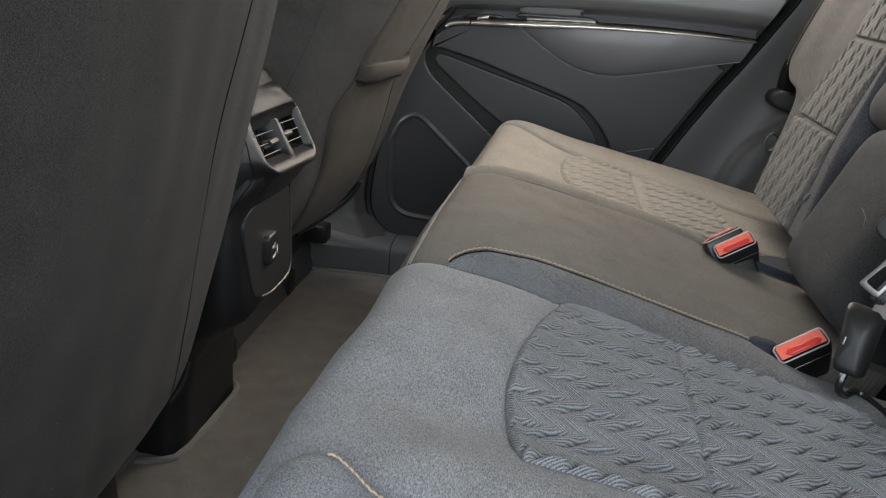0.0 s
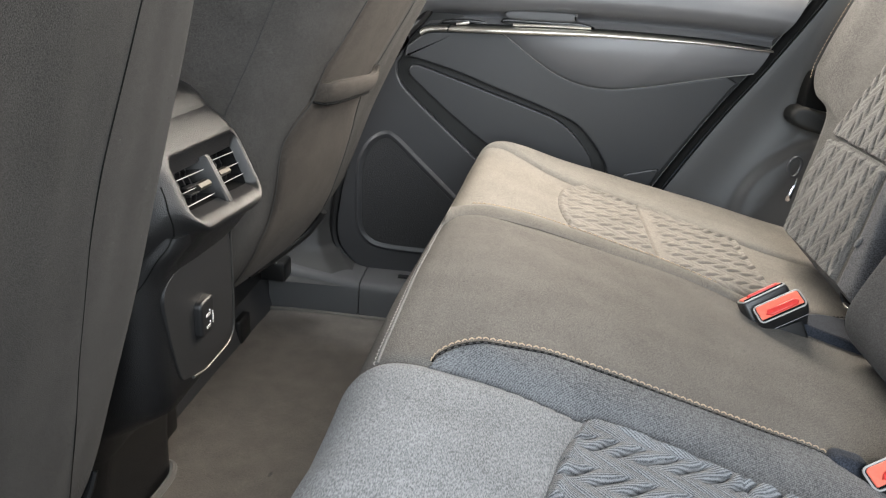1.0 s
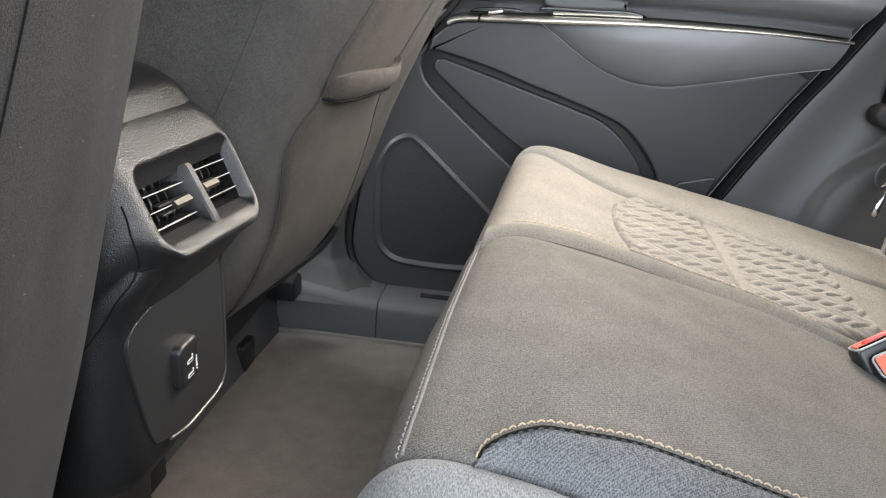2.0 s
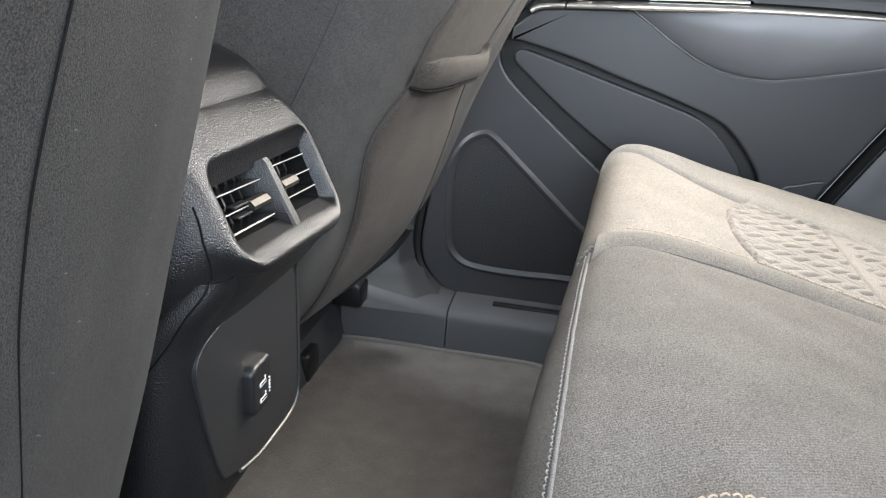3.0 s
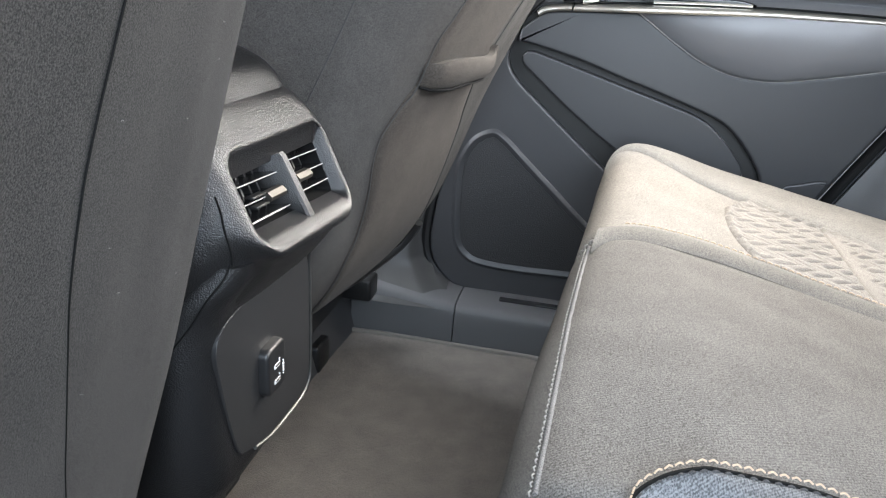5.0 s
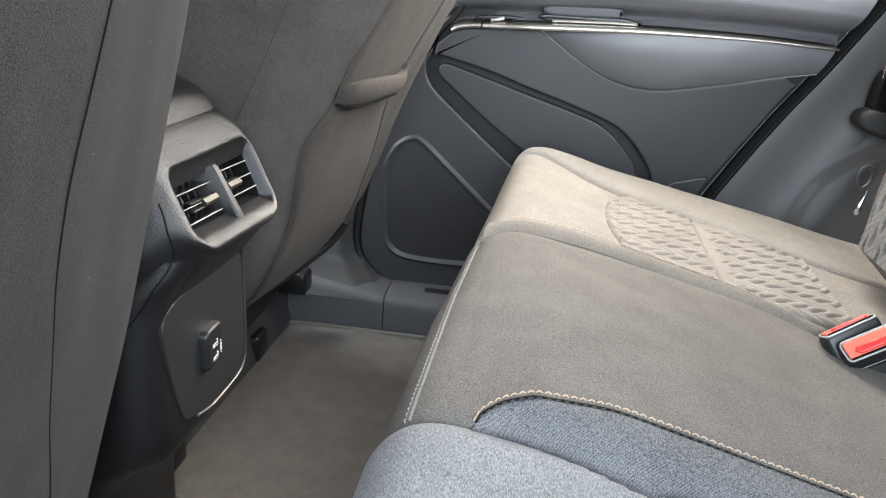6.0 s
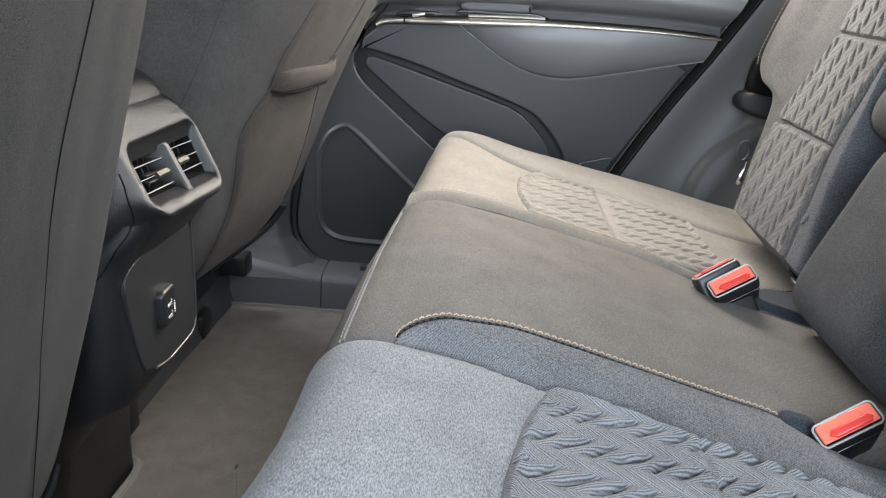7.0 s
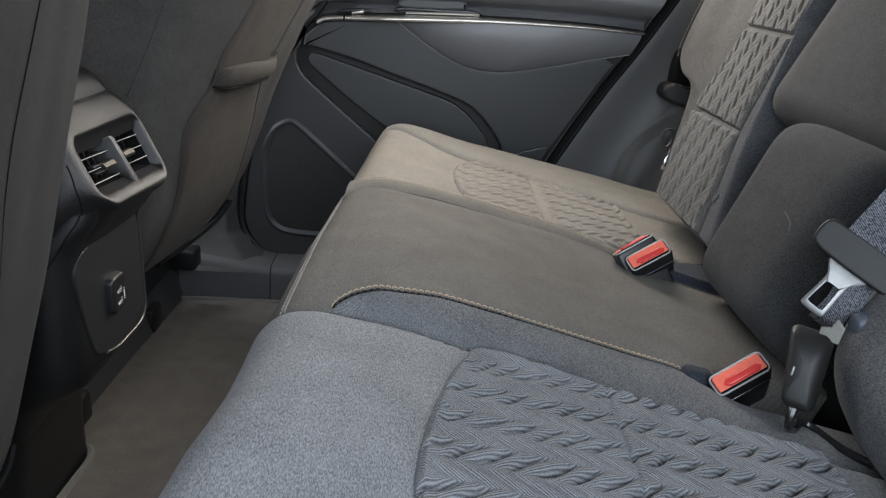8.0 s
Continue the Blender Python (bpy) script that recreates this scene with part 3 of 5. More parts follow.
part("handle_lip", tube([on_door(a, b, 0.0235) for a, b in flat_curve([(-0.066, 0.5875), (-0.02, 0.5895), (0.03, 0.5910), (0.072, 0.5915)], 24)], 0.0022, 6), SATIN, grip, "bright metal handle lip")
part("lock_slot", plate(flat_curve([(-0.196, 0.578), (-0.190, 0.586), (-0.150, 0.5895), (-0.118, 0.5885), (-0.112, 0.583), (-0.15, 0.5800)], 40, True), on_door, 0.010, 0.002, -0.01), GLOSS_BLACK, door)
part("lock_tab", box((-0.012, -0.004, -0.0028), (0.012, 0.004, 0.0028), 0.002, Matrix.Translation(on_door(-0.157, 0.5825, 0.012)) @ pose(0, 0, 0, 0, -12, 0)), SATIN, door)
seal = curve([on_door(a + 0.010, b, -0.006) for a, b in REAR_EDGE], 40)
part("door_seal", tube(seal, 0.011, 10), DARK_GAP, door, "black rubber door seal")
part("seal_bead", tube([q + Vector((0.004, -0.0105, 0)) for q in seal], 0.0022, 6), GLOSS_BLACK, door)
front_seal = curve([on_door(a - 0.010, b - 0.002, -0.010) for a, b in DOOR_FRONT], 70)
part("front_seal", tube(front_seal, 0.009, 8), SMOOTH_BLACK, door)

# trim between the door and the rear seat, over the wheel arch
rear_run = flat_curve(REAR_EDGE, 41)


def quarter_skin(u, v):
    e = along(rear_run, v)
    x = e[0] + 0.020 + 0.34 * u
    z = e[1] - 0.05 * u
    y = 1.640 - 0.060 * smooth(0.0, 0.45, u) - 0.012 * math.sin(math.pi * min(u * 3.0, 1))
    arch = math.hypot(x - 0.545, z - 0.265)
    y -= 0.016 * (1 - smooth(0.170, 0.190, arch))
    return Vector((x, y, z))


quarter = part("trim_quarter", slab(quarter_skin, (0, 0.04, 0), 110, 60), PILLAR_TRIM)
tagged(quarter, "smooth dark grey plastic trim over the wheel arch", "side trim", kind="structure")


# ------------------------------------------------------------------ rear bench cushions
FRONT = [(-0.085, 0.015), (-0.108, 0.10), (-0.124, 0.20), (-0.133, 0.30), (-0.135, 0.350), (-0.130, 0.380), (-0.114, 0.3985), (-0.090, 0.4035), (-0.055, 0.398), (0.0, 0.387), (0.1, 0.367), (0.2, 0.347), (0.3, 0.327), (0.4, 0.307), (0.47, 0.293)]
PROFILE = curve([(a, 0, b) for a, b in FRONT], 281)


def front_shift(y):
    """The bench's front edge runs a little askew and bows at its outer ends."""
    bow = lerp_table([(0.30, -0.011), (0.38, -0.011), (0.455, -0.010), (0.516, 0.0), (0.56, 0.006), (0.60, 0.009), (0.66, 0.006), (0.71, 0.003), (0.74, 0.0), (1.6, 0.0)], y)
    return max(-0.002 + 0.055 * (y - 0.9), -0.022) + bow


def cushion_point(s, y, dz, dx=0.0):
    k = min(int(s * 280), 279)
    q = PROFILE[k].lerp(PROFILE[k + 1], s * 280 - k)
    dx += front_shift(y) * smooth(0.06, -0.08, q.x)
    t = (PROFILE[k + 1] - PROFILE[k]).normalized()
    n = Vector((-t.z, 0, t.x))
    return Vector((q.x + dx, y, q.z)) + n * dz


def top(x):
    return 0.387 - 0.2 * x - 0.004 * smooth(-0.06, -0.11, x)


def soft(x, y, f=14.0):
    return noise.noise(Vector((x * f, y * f, 0.3)))


STITCH = [(-0.0845, 0.701), (-0.081, 0.713), (-0.070, 0.723), (-0.054, 0.732), (-0.035, 0.737), (0.007, 0.743), (0.065, 0.741), (0.116, 0.743), (0.171, 0.746), (0.204, 0.750), (0.224, 0.749), (0.233, 0.742), (0.247, 0.728), (0.274, 0.711), (0.318, 0.708), (0.40, 0.700), (0.44, 0.694)]
RISE = [(-0.15, 0.0), (-0.10, 0.003), (-0.085, 0.007), (-0.07, 0.013), (-0.05, 0.018), (0.0, 0.020), (0.06, 0.018), (0.11, 0.013), (0.16, 0.008), (0.20, 0.003), (0.24, 0.0), (0.5, 0.0)]
CREASE = [(-0.088, 0.700), (-0.070, 0.7105), (-0.048, 0.709), (-0.022, 0.702), (0.006, 0.693), (0.025, 0.687), (0.062, 0.680), (0.107, 0.671), (0.138, 0.666), (0.176, 0.658), (0.220, 0.653), (0.256, 0.647), (0.288, 0.643), (0.320, 0.638), (0.380, 0.629), (0.44, 0.62)]
STITCH_X = [(-0.2, 0.690), (-0.09, 0.702)] + STITCH[2:10] + [(0.252, 0.752), (0.30, 0.764), (0.36, 0.772), (0.47, 0.78)]
NEAR_EDGE, CENTRE_A, CENTRE_B, FAR_EDGE = 0.318, 0.700, 1.086, 1.530


def crease_y(x):
    return lerp_table(CREASE, x)


def far_crease(x):
    return lerp_table([(-0.10, 1.470), (-0.06, 1.450), (-0.03, 1.424), (0.013, 1.388), (0.05, 1.371), (0.11, 1.353), (0.165, 1.343), (0.21, 1.330), (0.26, 1.318), (0.33, 1.303), (0.45, 1.29)], x)


def near_dz(x, y):
    d = 0.020 * smooth(0.47, 0.38, y) * smooth(-0.16, -0.05, x) + 0.007 * smooth(0.46, 0.55, y)
    return d + roll(0.716 - y, 0.030, 0.024) + roll(y - NEAR_EDGE, 0.05, 0.05) - 0.03 * smooth(-0.006, 0.006, y - crease_y(x)) * smooth(-0.06, -0.02, x) + 0.0012 * soft(x, y)


def hump(x, y):
    """The centre cushion stands a little higher than its neighbours, most of all at its near front."""
    return lerp_table(RISE, x) * (1 - 0.62 * smooth(0.76, 1.07, y))


def centre_dz(x, y):
    return hump(x, y) + 0.003 * math.sin(math.pi * (y - CENTRE_A) / (CENTRE_B - CENTRE_A)) + roll(CENTRE_B - y, 0.03, 0.02) + roll(y - CENTRE_A, 0.02, 0.012) - (0.03 + 0.05 * smooth(0.235, 0.27, x)) * smooth(-0.002, -0.016, y - lerp_table(STITCH_X, x)) + 0.0012 * soft(x, y)


def far_dz(x, y):
    c = y - far_crease(x)
    d = -0.015 * math.exp(-(c / 0.008) ** 2) * smooth(-0.11, -0.05, x) + 0.005 * smooth(0.0, 0.05, c) * (1 - 0.7 * smooth(0.26, 0.40, x))
    return d + roll(FAR_EDGE - y, 0.06, 0.06) + roll(y - 1.088, 0.02, 0.012) + 0.0012 * soft(x, y)


def cushion_skin(lo, hi, dz):
    def fn(u, v):
        y = lo + (hi - lo) * v
        base = cushion_point(u, y, 0)
        return cushion_point(u, y, dz(base.x, y))
    return fn


near_seat = thing("rear_seat", "blue-grey heather cloth rear seat with quilted inserts, beside the open door", "car seat", "rear seats")
centre_seat = thing("rear_seat", "charcoal cloth centre rear seat with folded-up armrest", "car seat", "rear seats")
far_seat = thing("rear_seat", "heather cloth rear seat with quilted inserts, tinted tan for warm light, beside the closed door", "car seat", "rear seats")
DOWN = (0.01, 0, -0.05)

# the cushions dip under their quilted inserts
NEAR_FRONT = [(0.40, 0.016), (0.418, 0.006), (0.445, -0.004), (0.485, -0.0105), (0.512, -0.0115), (0.536, -0.0095), (0.572, -0.004), (0.595, 0.001), (0.628, 0.009), (0.66, 0.018), (0.687, 0.027)]
FAR_FRONT = [(1.10, 0.050), (1.135, 0.040), (1.18, 0.031), (1.22, 0.027), (1.26, 0.028), (1.30, 0.034), (1.342, 0.055), (1.39, 0.085)]


def near_bed(x, y):
    d = min(x - lerp_table(NEAR_FRONT, y), y - 0.420, crease_y(x) - y, 0.312 - x)
    return near_dz(x, y) - 0.010 * smooth(0.004, 0.014, d)


def far_bed(x, y):
    d = min(x - lerp_table(FAR_FRONT, y), y - lerp_table(FAR_B, x) - 0.006, far_crease(x) - y, 0.300 - x)
    return far_dz(x, y) - 0.010 * smooth(0.004, 0.014, d)


FAR_A = [(-0.112, 1.040), (-0.097, 1.058), (-0.066, 1.070), (-0.037, 1.076), (0.023, 1.076), (0.096, 1.064), (0.171, 1.055), (0.214, 1.043), (0.245, 1.020), (0.28, 1.010), (0.40, 1.0)]
FAR_B = [(-0.106, 1.082), (-0.088, 1.101), (-0.058, 1.115), (-0.009, 1.124), (0.050, 1.117), (0.100, 1.107), (0.150, 1.099), (0.190, 1.082), (0.236, 1.060), (0.27, 1.050), (0.40, 1.045)]
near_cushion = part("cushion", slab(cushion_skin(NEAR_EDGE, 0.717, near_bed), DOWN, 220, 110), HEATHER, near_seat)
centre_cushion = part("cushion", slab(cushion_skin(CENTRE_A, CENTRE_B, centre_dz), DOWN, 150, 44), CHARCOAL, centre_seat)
far_cushion = part("cushion", slab(cushion_skin(1.089, FAR_EDGE, far_bed), DOWN, 220, 110), HEATHER_WARM_LIT, far_seat)


def on_near(x, y, h):
    return Vector((x, y, top(x) + near_dz(x, y) + h))


def on_centre(x, y, h):
    return Vector((x, y, top(x) + centre_dz(x, y) + h))


def on_far(x, y, h):
    return Vector((x, y, top(x) + far_dz(x, y) + h))


def band(d):
    """1 on the plain strip beside a cross seam, 0 beyond it."""
    return smooth(-0.003, 0.0, d) * smooth(0.026, 0.010, d)


def far_stitch_y(x):
    return lerp_table(FAR_B, x)


# quilted inserts with a sewn line across
def insert_fn(side, x1, ylo, left, seam):
    def fn(u, v):
        guess = left + (x1 - left) * u
        if side < 0:
            y = ylo + (crease_y(guess) + 0.002 - ylo) * v
            x0 = lerp_table(NEAR_FRONT, y)
        else:
            lo, hi = far_stitch_y(guess) + 0.006, far_crease(guess) - 0.003
            y = lo + (hi - lo) * v
            x0 = lerp_table(FAR_FRONT, y)
        x = x0 + (x1 - x0) * u
        d = min(x - x0, x1 - x, min(v, 1 - v) * 0.24)
        plain = band(x - seam) if side > 0 else 0.0
        relief = weave(x, y, height=0.0078, chaos=0.24, fold=0.09, ends=0.10, slit=(0.17, 0.22)) if side < 0 else weave(x, y, pitch=0.0185, height=0.0054, fold=0.10, ends=0.08, slit=(0.15, 0.22))
        h = 0.0008 + roll(d, 0.0030, 0.0015) + relief * min(1, d / 0.006) * (1 - plain) + 0.003 * plain - 0.003 * math.exp(-((x - seam) / 0.0022) ** 2) * (0.4 + 0.6 * (u > 0.05))
        h -= 0.0034 * smooth(0.003, 0.014, d)
        z = top(x) + (near_dz(x, min(y, crease_y(x) - 0.012)) if side < 0 else far_dz(x, min(y, far_crease(x) - 0.014)))
        if side < 0:
            h -= 0.007 * math.exp(-(u / 0.05) ** 2) * smooth(0.75, 1.0, v)
        return Vector((x, y, z + h))
    return fn


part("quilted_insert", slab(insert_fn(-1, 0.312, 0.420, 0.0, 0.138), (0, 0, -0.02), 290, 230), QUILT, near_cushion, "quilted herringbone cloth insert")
part("quilted_insert", slab(insert_fn(1, 0.300, 1.126, 0.035, 0.152), (0, 0, -0.02), 240, 190), QUILT_WARM_LIT, far_cushion, "quilted herringbone cloth insert")

# twill strip along the near cushion's inner border
s_run, c_run = flat_curve(STITCH, 161), flat_curve(CREASE, 161)


def strip_skin(u, v):
    i = int(round(u * 160))
    (x0, y0), (x1, y1) = c_run[i], s_run[i]
    x, y = x0 + (x1 - x0) * v, y0 + (y1 - y0) * v
    w = math.hypot(x1 - x0, y1 - y0)
    lo, hi = -0.008 * min(w / 0.03, 1), lerp_table(RISE, x1) + 0.0015
    bulge = min(0.008, 0.16 * w) * math.sin(math.pi * v ** 0.85)
    return Vector((x, y, top(x) + lo + (hi - lo) * v ** 0.9 + bulge + roll((1 - v) * w, 0.006, 0.004) + 0.0008 * soft(x, y, 20)))


part("side_strip", slab(strip_skin, (0, 0, -0.03), 160, 30), TWILL, near_cushion, "blue-grey twill side strip")


def ridge(x, y, h):
    return Vector((x, y, top(x) + lerp_table(RISE, x) + h))


edge_run = [ridge(x, y + 0.0022, 0.0024) for x, y in s_run[:112]]
sewn("topstitching", stitches(edge_run, 0.0044, 0.0014, 0.00050, (0, 0, 0.0008)), THREAD, near_cushion, "tan topstitching")
inner_run = [ridge(x + 0.001, y - 0.0060, 0.0030) for x, y in s_run[8:108]]
sewn("inner_stitching", stitches(inner_run, 0.0030, 0.0030, 0.0006, (0, 0, 0.0004)), DARK_THREAD, near_cushion)
part("seam_groove", tube([ridge(x, y - 0.0014, 0.0006) for x, y in s_run[4:112]], 0.0011, 6), DARK_GAP, near_cushion)

# near outer bolster
BOLSTER_EDGE = [(-0.148, 0.334), (-0.142, 0.348), (-0.134, 0.362), (-0.119, 0.369), (-0.102, 0.370), (-0.090, 0.361), (-0.077, 0.348), (-0.063, 0.340), (-0.02, 0.330), (0.39, 0.322)]


def bolster_skin(u, v):
    """The outer bolster falls away from the cushion's near edge and rounds off at its nose."""
    x = -0.148 + 0.54 * u ** 1.4
    nose = 1 - math.sqrt(max(1 - (1 - min((x + 0.148) / 0.045, 1)) ** 2, 0))
    y = 0.225 + (lerp_table(BOLSTER_EDGE, x) - 0.225) * v
    return Vector((x, y, top(x) + 0.018 - 0.075 * (1 - v) ** 1.9 - 0.045 * nose + roll((1 - v) * 0.12, 0.008, 0.006)))


part("side_bolster", slab(bolster_skin, (0, 0, -0.04), 80, 30), BOLSTER, near_cushion, "grey cloth side bolster")
sewn("bolster_stitching", stitches([bolster_skin(0.16 + 0.78 * k / 60, 0.96) + Vector((0, 0, 0.001)) for k in range(61)], 0.0044, 0.0011, 0.00075, (0, 0, 0.0006)), THREAD, near_cushion, "tan topstitching")

# front piping on the centre cushion
def front_line(y, back, h):
    """A point on the cushion's rolled front edge, back metres behind the piping."""
    want = lerp_table([(0.70, -0.126), (0.78, -0.124), (0.90, -0.1215), (1.0, -0.1175), (1.08, -0.113)], y) + back
    for k in range(200):
        s = 0.34 + 0.001 * k
        q = cushion_point(s, y, h + centre_dz(cushion_point(s, y, 0).x, y))
        if q.x >= want:
            return q
    return q


rows = [0.712 + 0.366 * k / 50 for k in range(51)]
part("front_piping", tube([front_line(y, 0.0, 0.0004) for y in rows], 0.0013, 8), PIPING, centre_cushion, "pale piped front edge")
sewn("front_stitching", stitches([front_line(y, -0.0027, 0.0007) for y in rows], 0.0036, 0.0020, 0.0005, (-0.0005, 0, 0.0002)), PALE_THREAD, centre_cushion, "pale topstitching along the front edge")

# rolled strip and stitching along the far cushion's inner border
fa, fb = flat_curve(FAR_A, 121), flat_curve(FAR_B, 121)


def far_strip(u, v):
    i = int(round(u * 120))
    (x0, y0), (x1, y1) = fa[i], fb[i]
    x, y = x0 + (x1 - x0) * v, y0 + (y1 - y0) * v
    return Vector((x, y, top(x) - 0.006 + 0.4 * lerp_table(RISE, x) * (1 - v) + 0.014 * math.sin(math.pi * (0.05 + 0.75 * v)) ** 0.7))


part("side_strip", slab(far_strip, (0, 0, -0.03), 120, 12), STRIP_WARM_LIT, far_cushion)
sewn("topstitching", stitches([Vector((x, y - 0.003, top(x) + 0.0082)) for x, y in fb[14:92]], 0.0046, 0.0020, 0.00065, (0, 0, 0.0005)), THREAD, far_cushion, "tan topstitching")
OUTER = [(-0.066, 1.462), (-0.052, 1.448), (-0.030, 1.432)]
sewn("outer_stitching", stitches([on_far(x, y, 0.001) for x, y in flat_curve(OUTER[:3], 20)], 0.0044, 0.002, 0.0007, (0, 0, 0.0005)), THREAD, far_cushion)
front_far = [cushion_point(0.33 + 0.13 * k / 20, 1.094, 0.001 + far_dz(-0.1, 1.094)) for k in range(21)]
sewn("corner_stitching", stitches(front_far, 0.005, 0.0018, 0.001, (-0.0006, 0, 0.0006)), PALE_THREAD, far_cushion)
cover = [(0.290, 1.005), (0.322, 1.048), (0.37, 1.062), (0.43, 1.070), (0.45, 1.03), (0.43, 0.985), (0.36, 0.985)]
part("gap_cover", plate(flat_curve(cover, 40, True), lambda a, b, off: Vector((a, b, top(a) + off)), 0.0125, 0.005, -0.03), NAVY, far_cushion, "dark blue-black cloth cover behind the buckles")
sewn("cover_stitching", stitches([Vector((0.325 + 0.085 * k / 20, 1.046 + 0.046 * k / 20, top(0.325 + 0.085 * k / 20) + 0.0105)) for k in range(21)], 0.004, 0.003, 0.0007, (0, 0, 0.0004)), DARK_THREAD, far_cushion)


# ------------------------------------------------------------------ rear backrests
def on_back(y, z, off):
    """off: out of the backrest towards the front of the car."""
    return Vector((0.360 + 0.48 * (z - 0.36) - 0.90 * off, y, z + 0.43 * off))


INS_OUT = [(1.280, 0.357), (1.289, 0.368), (1.331, 0.422), (1.354, 0.483), (1.354, 0.556), (1.358, 0.610), (1.380, 0.656), (1.40, 0.75)]
INS_IN = [(1.088, 0.357), (1.095, 0.368), (1.125, 0.421), (1.166, 0.488), (1.182, 0.548), (1.198, 0.617), (1.205, 0.656), (1.22, 0.75)]
WING = [(1.308, 0.355), (1.323, 0.372), (1.369, 0.42), (1.408, 0.470), (1.440, 0.512), (1.500, 0.522), (1.552, 0.540), (1.580, 0.567), (1.612, 0.640), (1.64, 0.75)]
INNER = [(1.022, 0.352), (1.034, 0.368), (1.065, 0.405), (1.104, 0.459), (1.140, 0.525), (1.180, 0.60), (1.212, 0.665), (1.24, 0.75)]


def between(a, b, n):
    pa, pb = flat_curve(a, n + 1), flat_curve(b, n + 1)
    def fn(u, v):
        k = u * n
        i = min(int(k), n - 1)
        s = k - i
        p = [pa[i][m] + s * (pa[i + 1][m] - pa[i][m]) for m in (0, 1)]
        q = [pb[i][m] + s * (pb[i + 1][m] - pb[i][m]) for m in (0, 1)]
        return p[0] + v * (q[0] - p[0]), p[1] + v * (q[1] - p[1])
    return fn


wing_map = between(INNER, WING, 90)


def tuck_in(q, u):
    """The lowest part of a backrest turns in behind the cushion."""
    k = max(1 - u / 0.05, 0)
    return q + Vector((0.062, 0, -0.056)) * k


def wing_skin(u, v):
    y, z = wing_map(u, v)
    return tuck_in(on_back(y, z, 0.004 + roll(min(v, 1 - v), 0.10, 0.05) + 0.014 * smooth(0.62, 0.80, v) * smooth(0.3, 0.6, u)), u)


far_back = part("backrest", slab(wing_skin, (0.07, 0, -0.02), 90, 60), WING_SHADED, far_seat)
ins_map = between(INS_IN, INS_OUT, 90)
SEAMS = (0.486, 0.614)


def back_insert(u, v):
    y, z = ins_map(u, v)
    w = 0.18
    d = min(v, 1 - v) * w
    h = 0.005 + roll(d, 0.005, 0.004) + 0.95 * weave(z, y, pitch=0.0172, height=0.0064, fold=0.05, ends=0.02, slit=(0.20, 0.17)) * min(1, d / 0.006) * (1 - max(band((s - z) * 2.6) for s in SEAMS))
    for s in SEAMS:
        h -= 0.0028 * math.exp(-((z - s) / 0.0012) ** 2)
    return tuck_in(on_back(y, z, h), u)


inner_map = between(INNER, [(y - 0.004, z) for y, z in INS_IN], 90)


def inner_bolster(u, v):
    y, z = inner_map(u, v)
    return tuck_in(on_back(y, z, 0.010 + roll(min(v, 1 - v) * 0.07, 0.02, 0.022)), u)


part("inner_bolster", slab(inner_bolster, (0.04, 0, -0.01), 90, 16), TWILL_SHADED, far_back, "blue-grey inner bolster")
part("quilted_insert", slab(back_insert, (0.03, 0, -0.01), 300, 150), QUILT_UP_SHADED, far_back, "quilted herringbone cloth insert")
wing_edge = [on_back(y - 0.016, z, 0.016) for y, z in flat_curve(WING[6:], 50)]
sewn("topstitching", stitches(wing_edge, 0.0046, 0.0030, 0.00042, (-0.0004, 0, 0)), THREAD, far_back, "tan topstitching")
part("base_strap", tube(curve([(0.392, 1.135, 0.332), (0.384, 1.11, 0.330), (0.384, 1.08, 0.326), (0.394, 1.05, 0.318)], 20), 0.007, 8, 0.6), GLOSS_BLACK, far_back)
part("pull_ring", box((0.374, 1.082, 0.327), (0.381, 1.100, 0.332), 0.002), CHROME, far_back)
part("marker_button", loft([[on_back(1.096 + r * math.cos(a), 0.405 + 1.5 * r * math.sin(a), h) for a in [k * math.tau / 16 for k in range(16)]] for r, h in ((0.004, 0.004), (0.004, 0.012), (0.002, 0.0135))]), TWILL, far_back)


def armrest_skin(u, v):
    a, b = u * 2 - 1, v * 2 - 1
    k = 1 - 0.5 * abs(a) ** 6
    y = 0.925 + 0.135 * a - (0.028 + 0.040 * (1 - b)) * max(a, 0) ** 2
    z = 0.43 + 0.104 * b - 0.012 * abs(a) ** 4 * (b > 0) * b
    e = (1 - abs(a) ** 7) ** 0.5 * (1 - abs(b) ** 7) ** 0.5
    return on_back(y, z, -0.035 + 0.078 * e + 0.003 * k)


part("armrest", slab(armrest_skin, (0.05, 0, -0.02), 60, 60), CHARCOAL_SHADED, centre_seat, "folded-up charcoal cloth armrest")


def upper_skin(u, v):
    a = u * 2 - 1
    y = 0.952 + 0.210 * a + 0.010 * v
    z = 0.515 + 0.26 * v
    e = (1 - abs(a) ** 8) ** 0.5 * math.sqrt(max(1 - (1 - min(v / 0.14, 1)) ** 2, 0))
    return on_back(y, z, -0.03 + 0.05 * e)


centre_up = part("backrest", slab(upper_skin, (0.06, 0, -0.02), 50, 40), CHARCOAL_SHADED, centre_seat)
part("backrest_core", slab(lambda u, v: on_back(0.27 + 0.78 * u, 0.26 + 0.55 * v, -0.045), (0.05, 0, -0.02), 8, 8), DARK_GAP, centre_up)


def near_back_skin(u, v):
    a = u * 2 - 1
    y = 0.512 + 0.242 * a - 0.01 * (1 - v)
    z = 0.325 + 0.45 * v + 0.045 * max(a, 0) ** 5 * (1 - v)
    e = (1 - abs(a) ** 9) ** 0.5 * math.sqrt(max(1 - (1 - min(v / 0.14, 1)) ** 2, 0))
    return on_back(y, z, -0.03 + 0.078 * e)


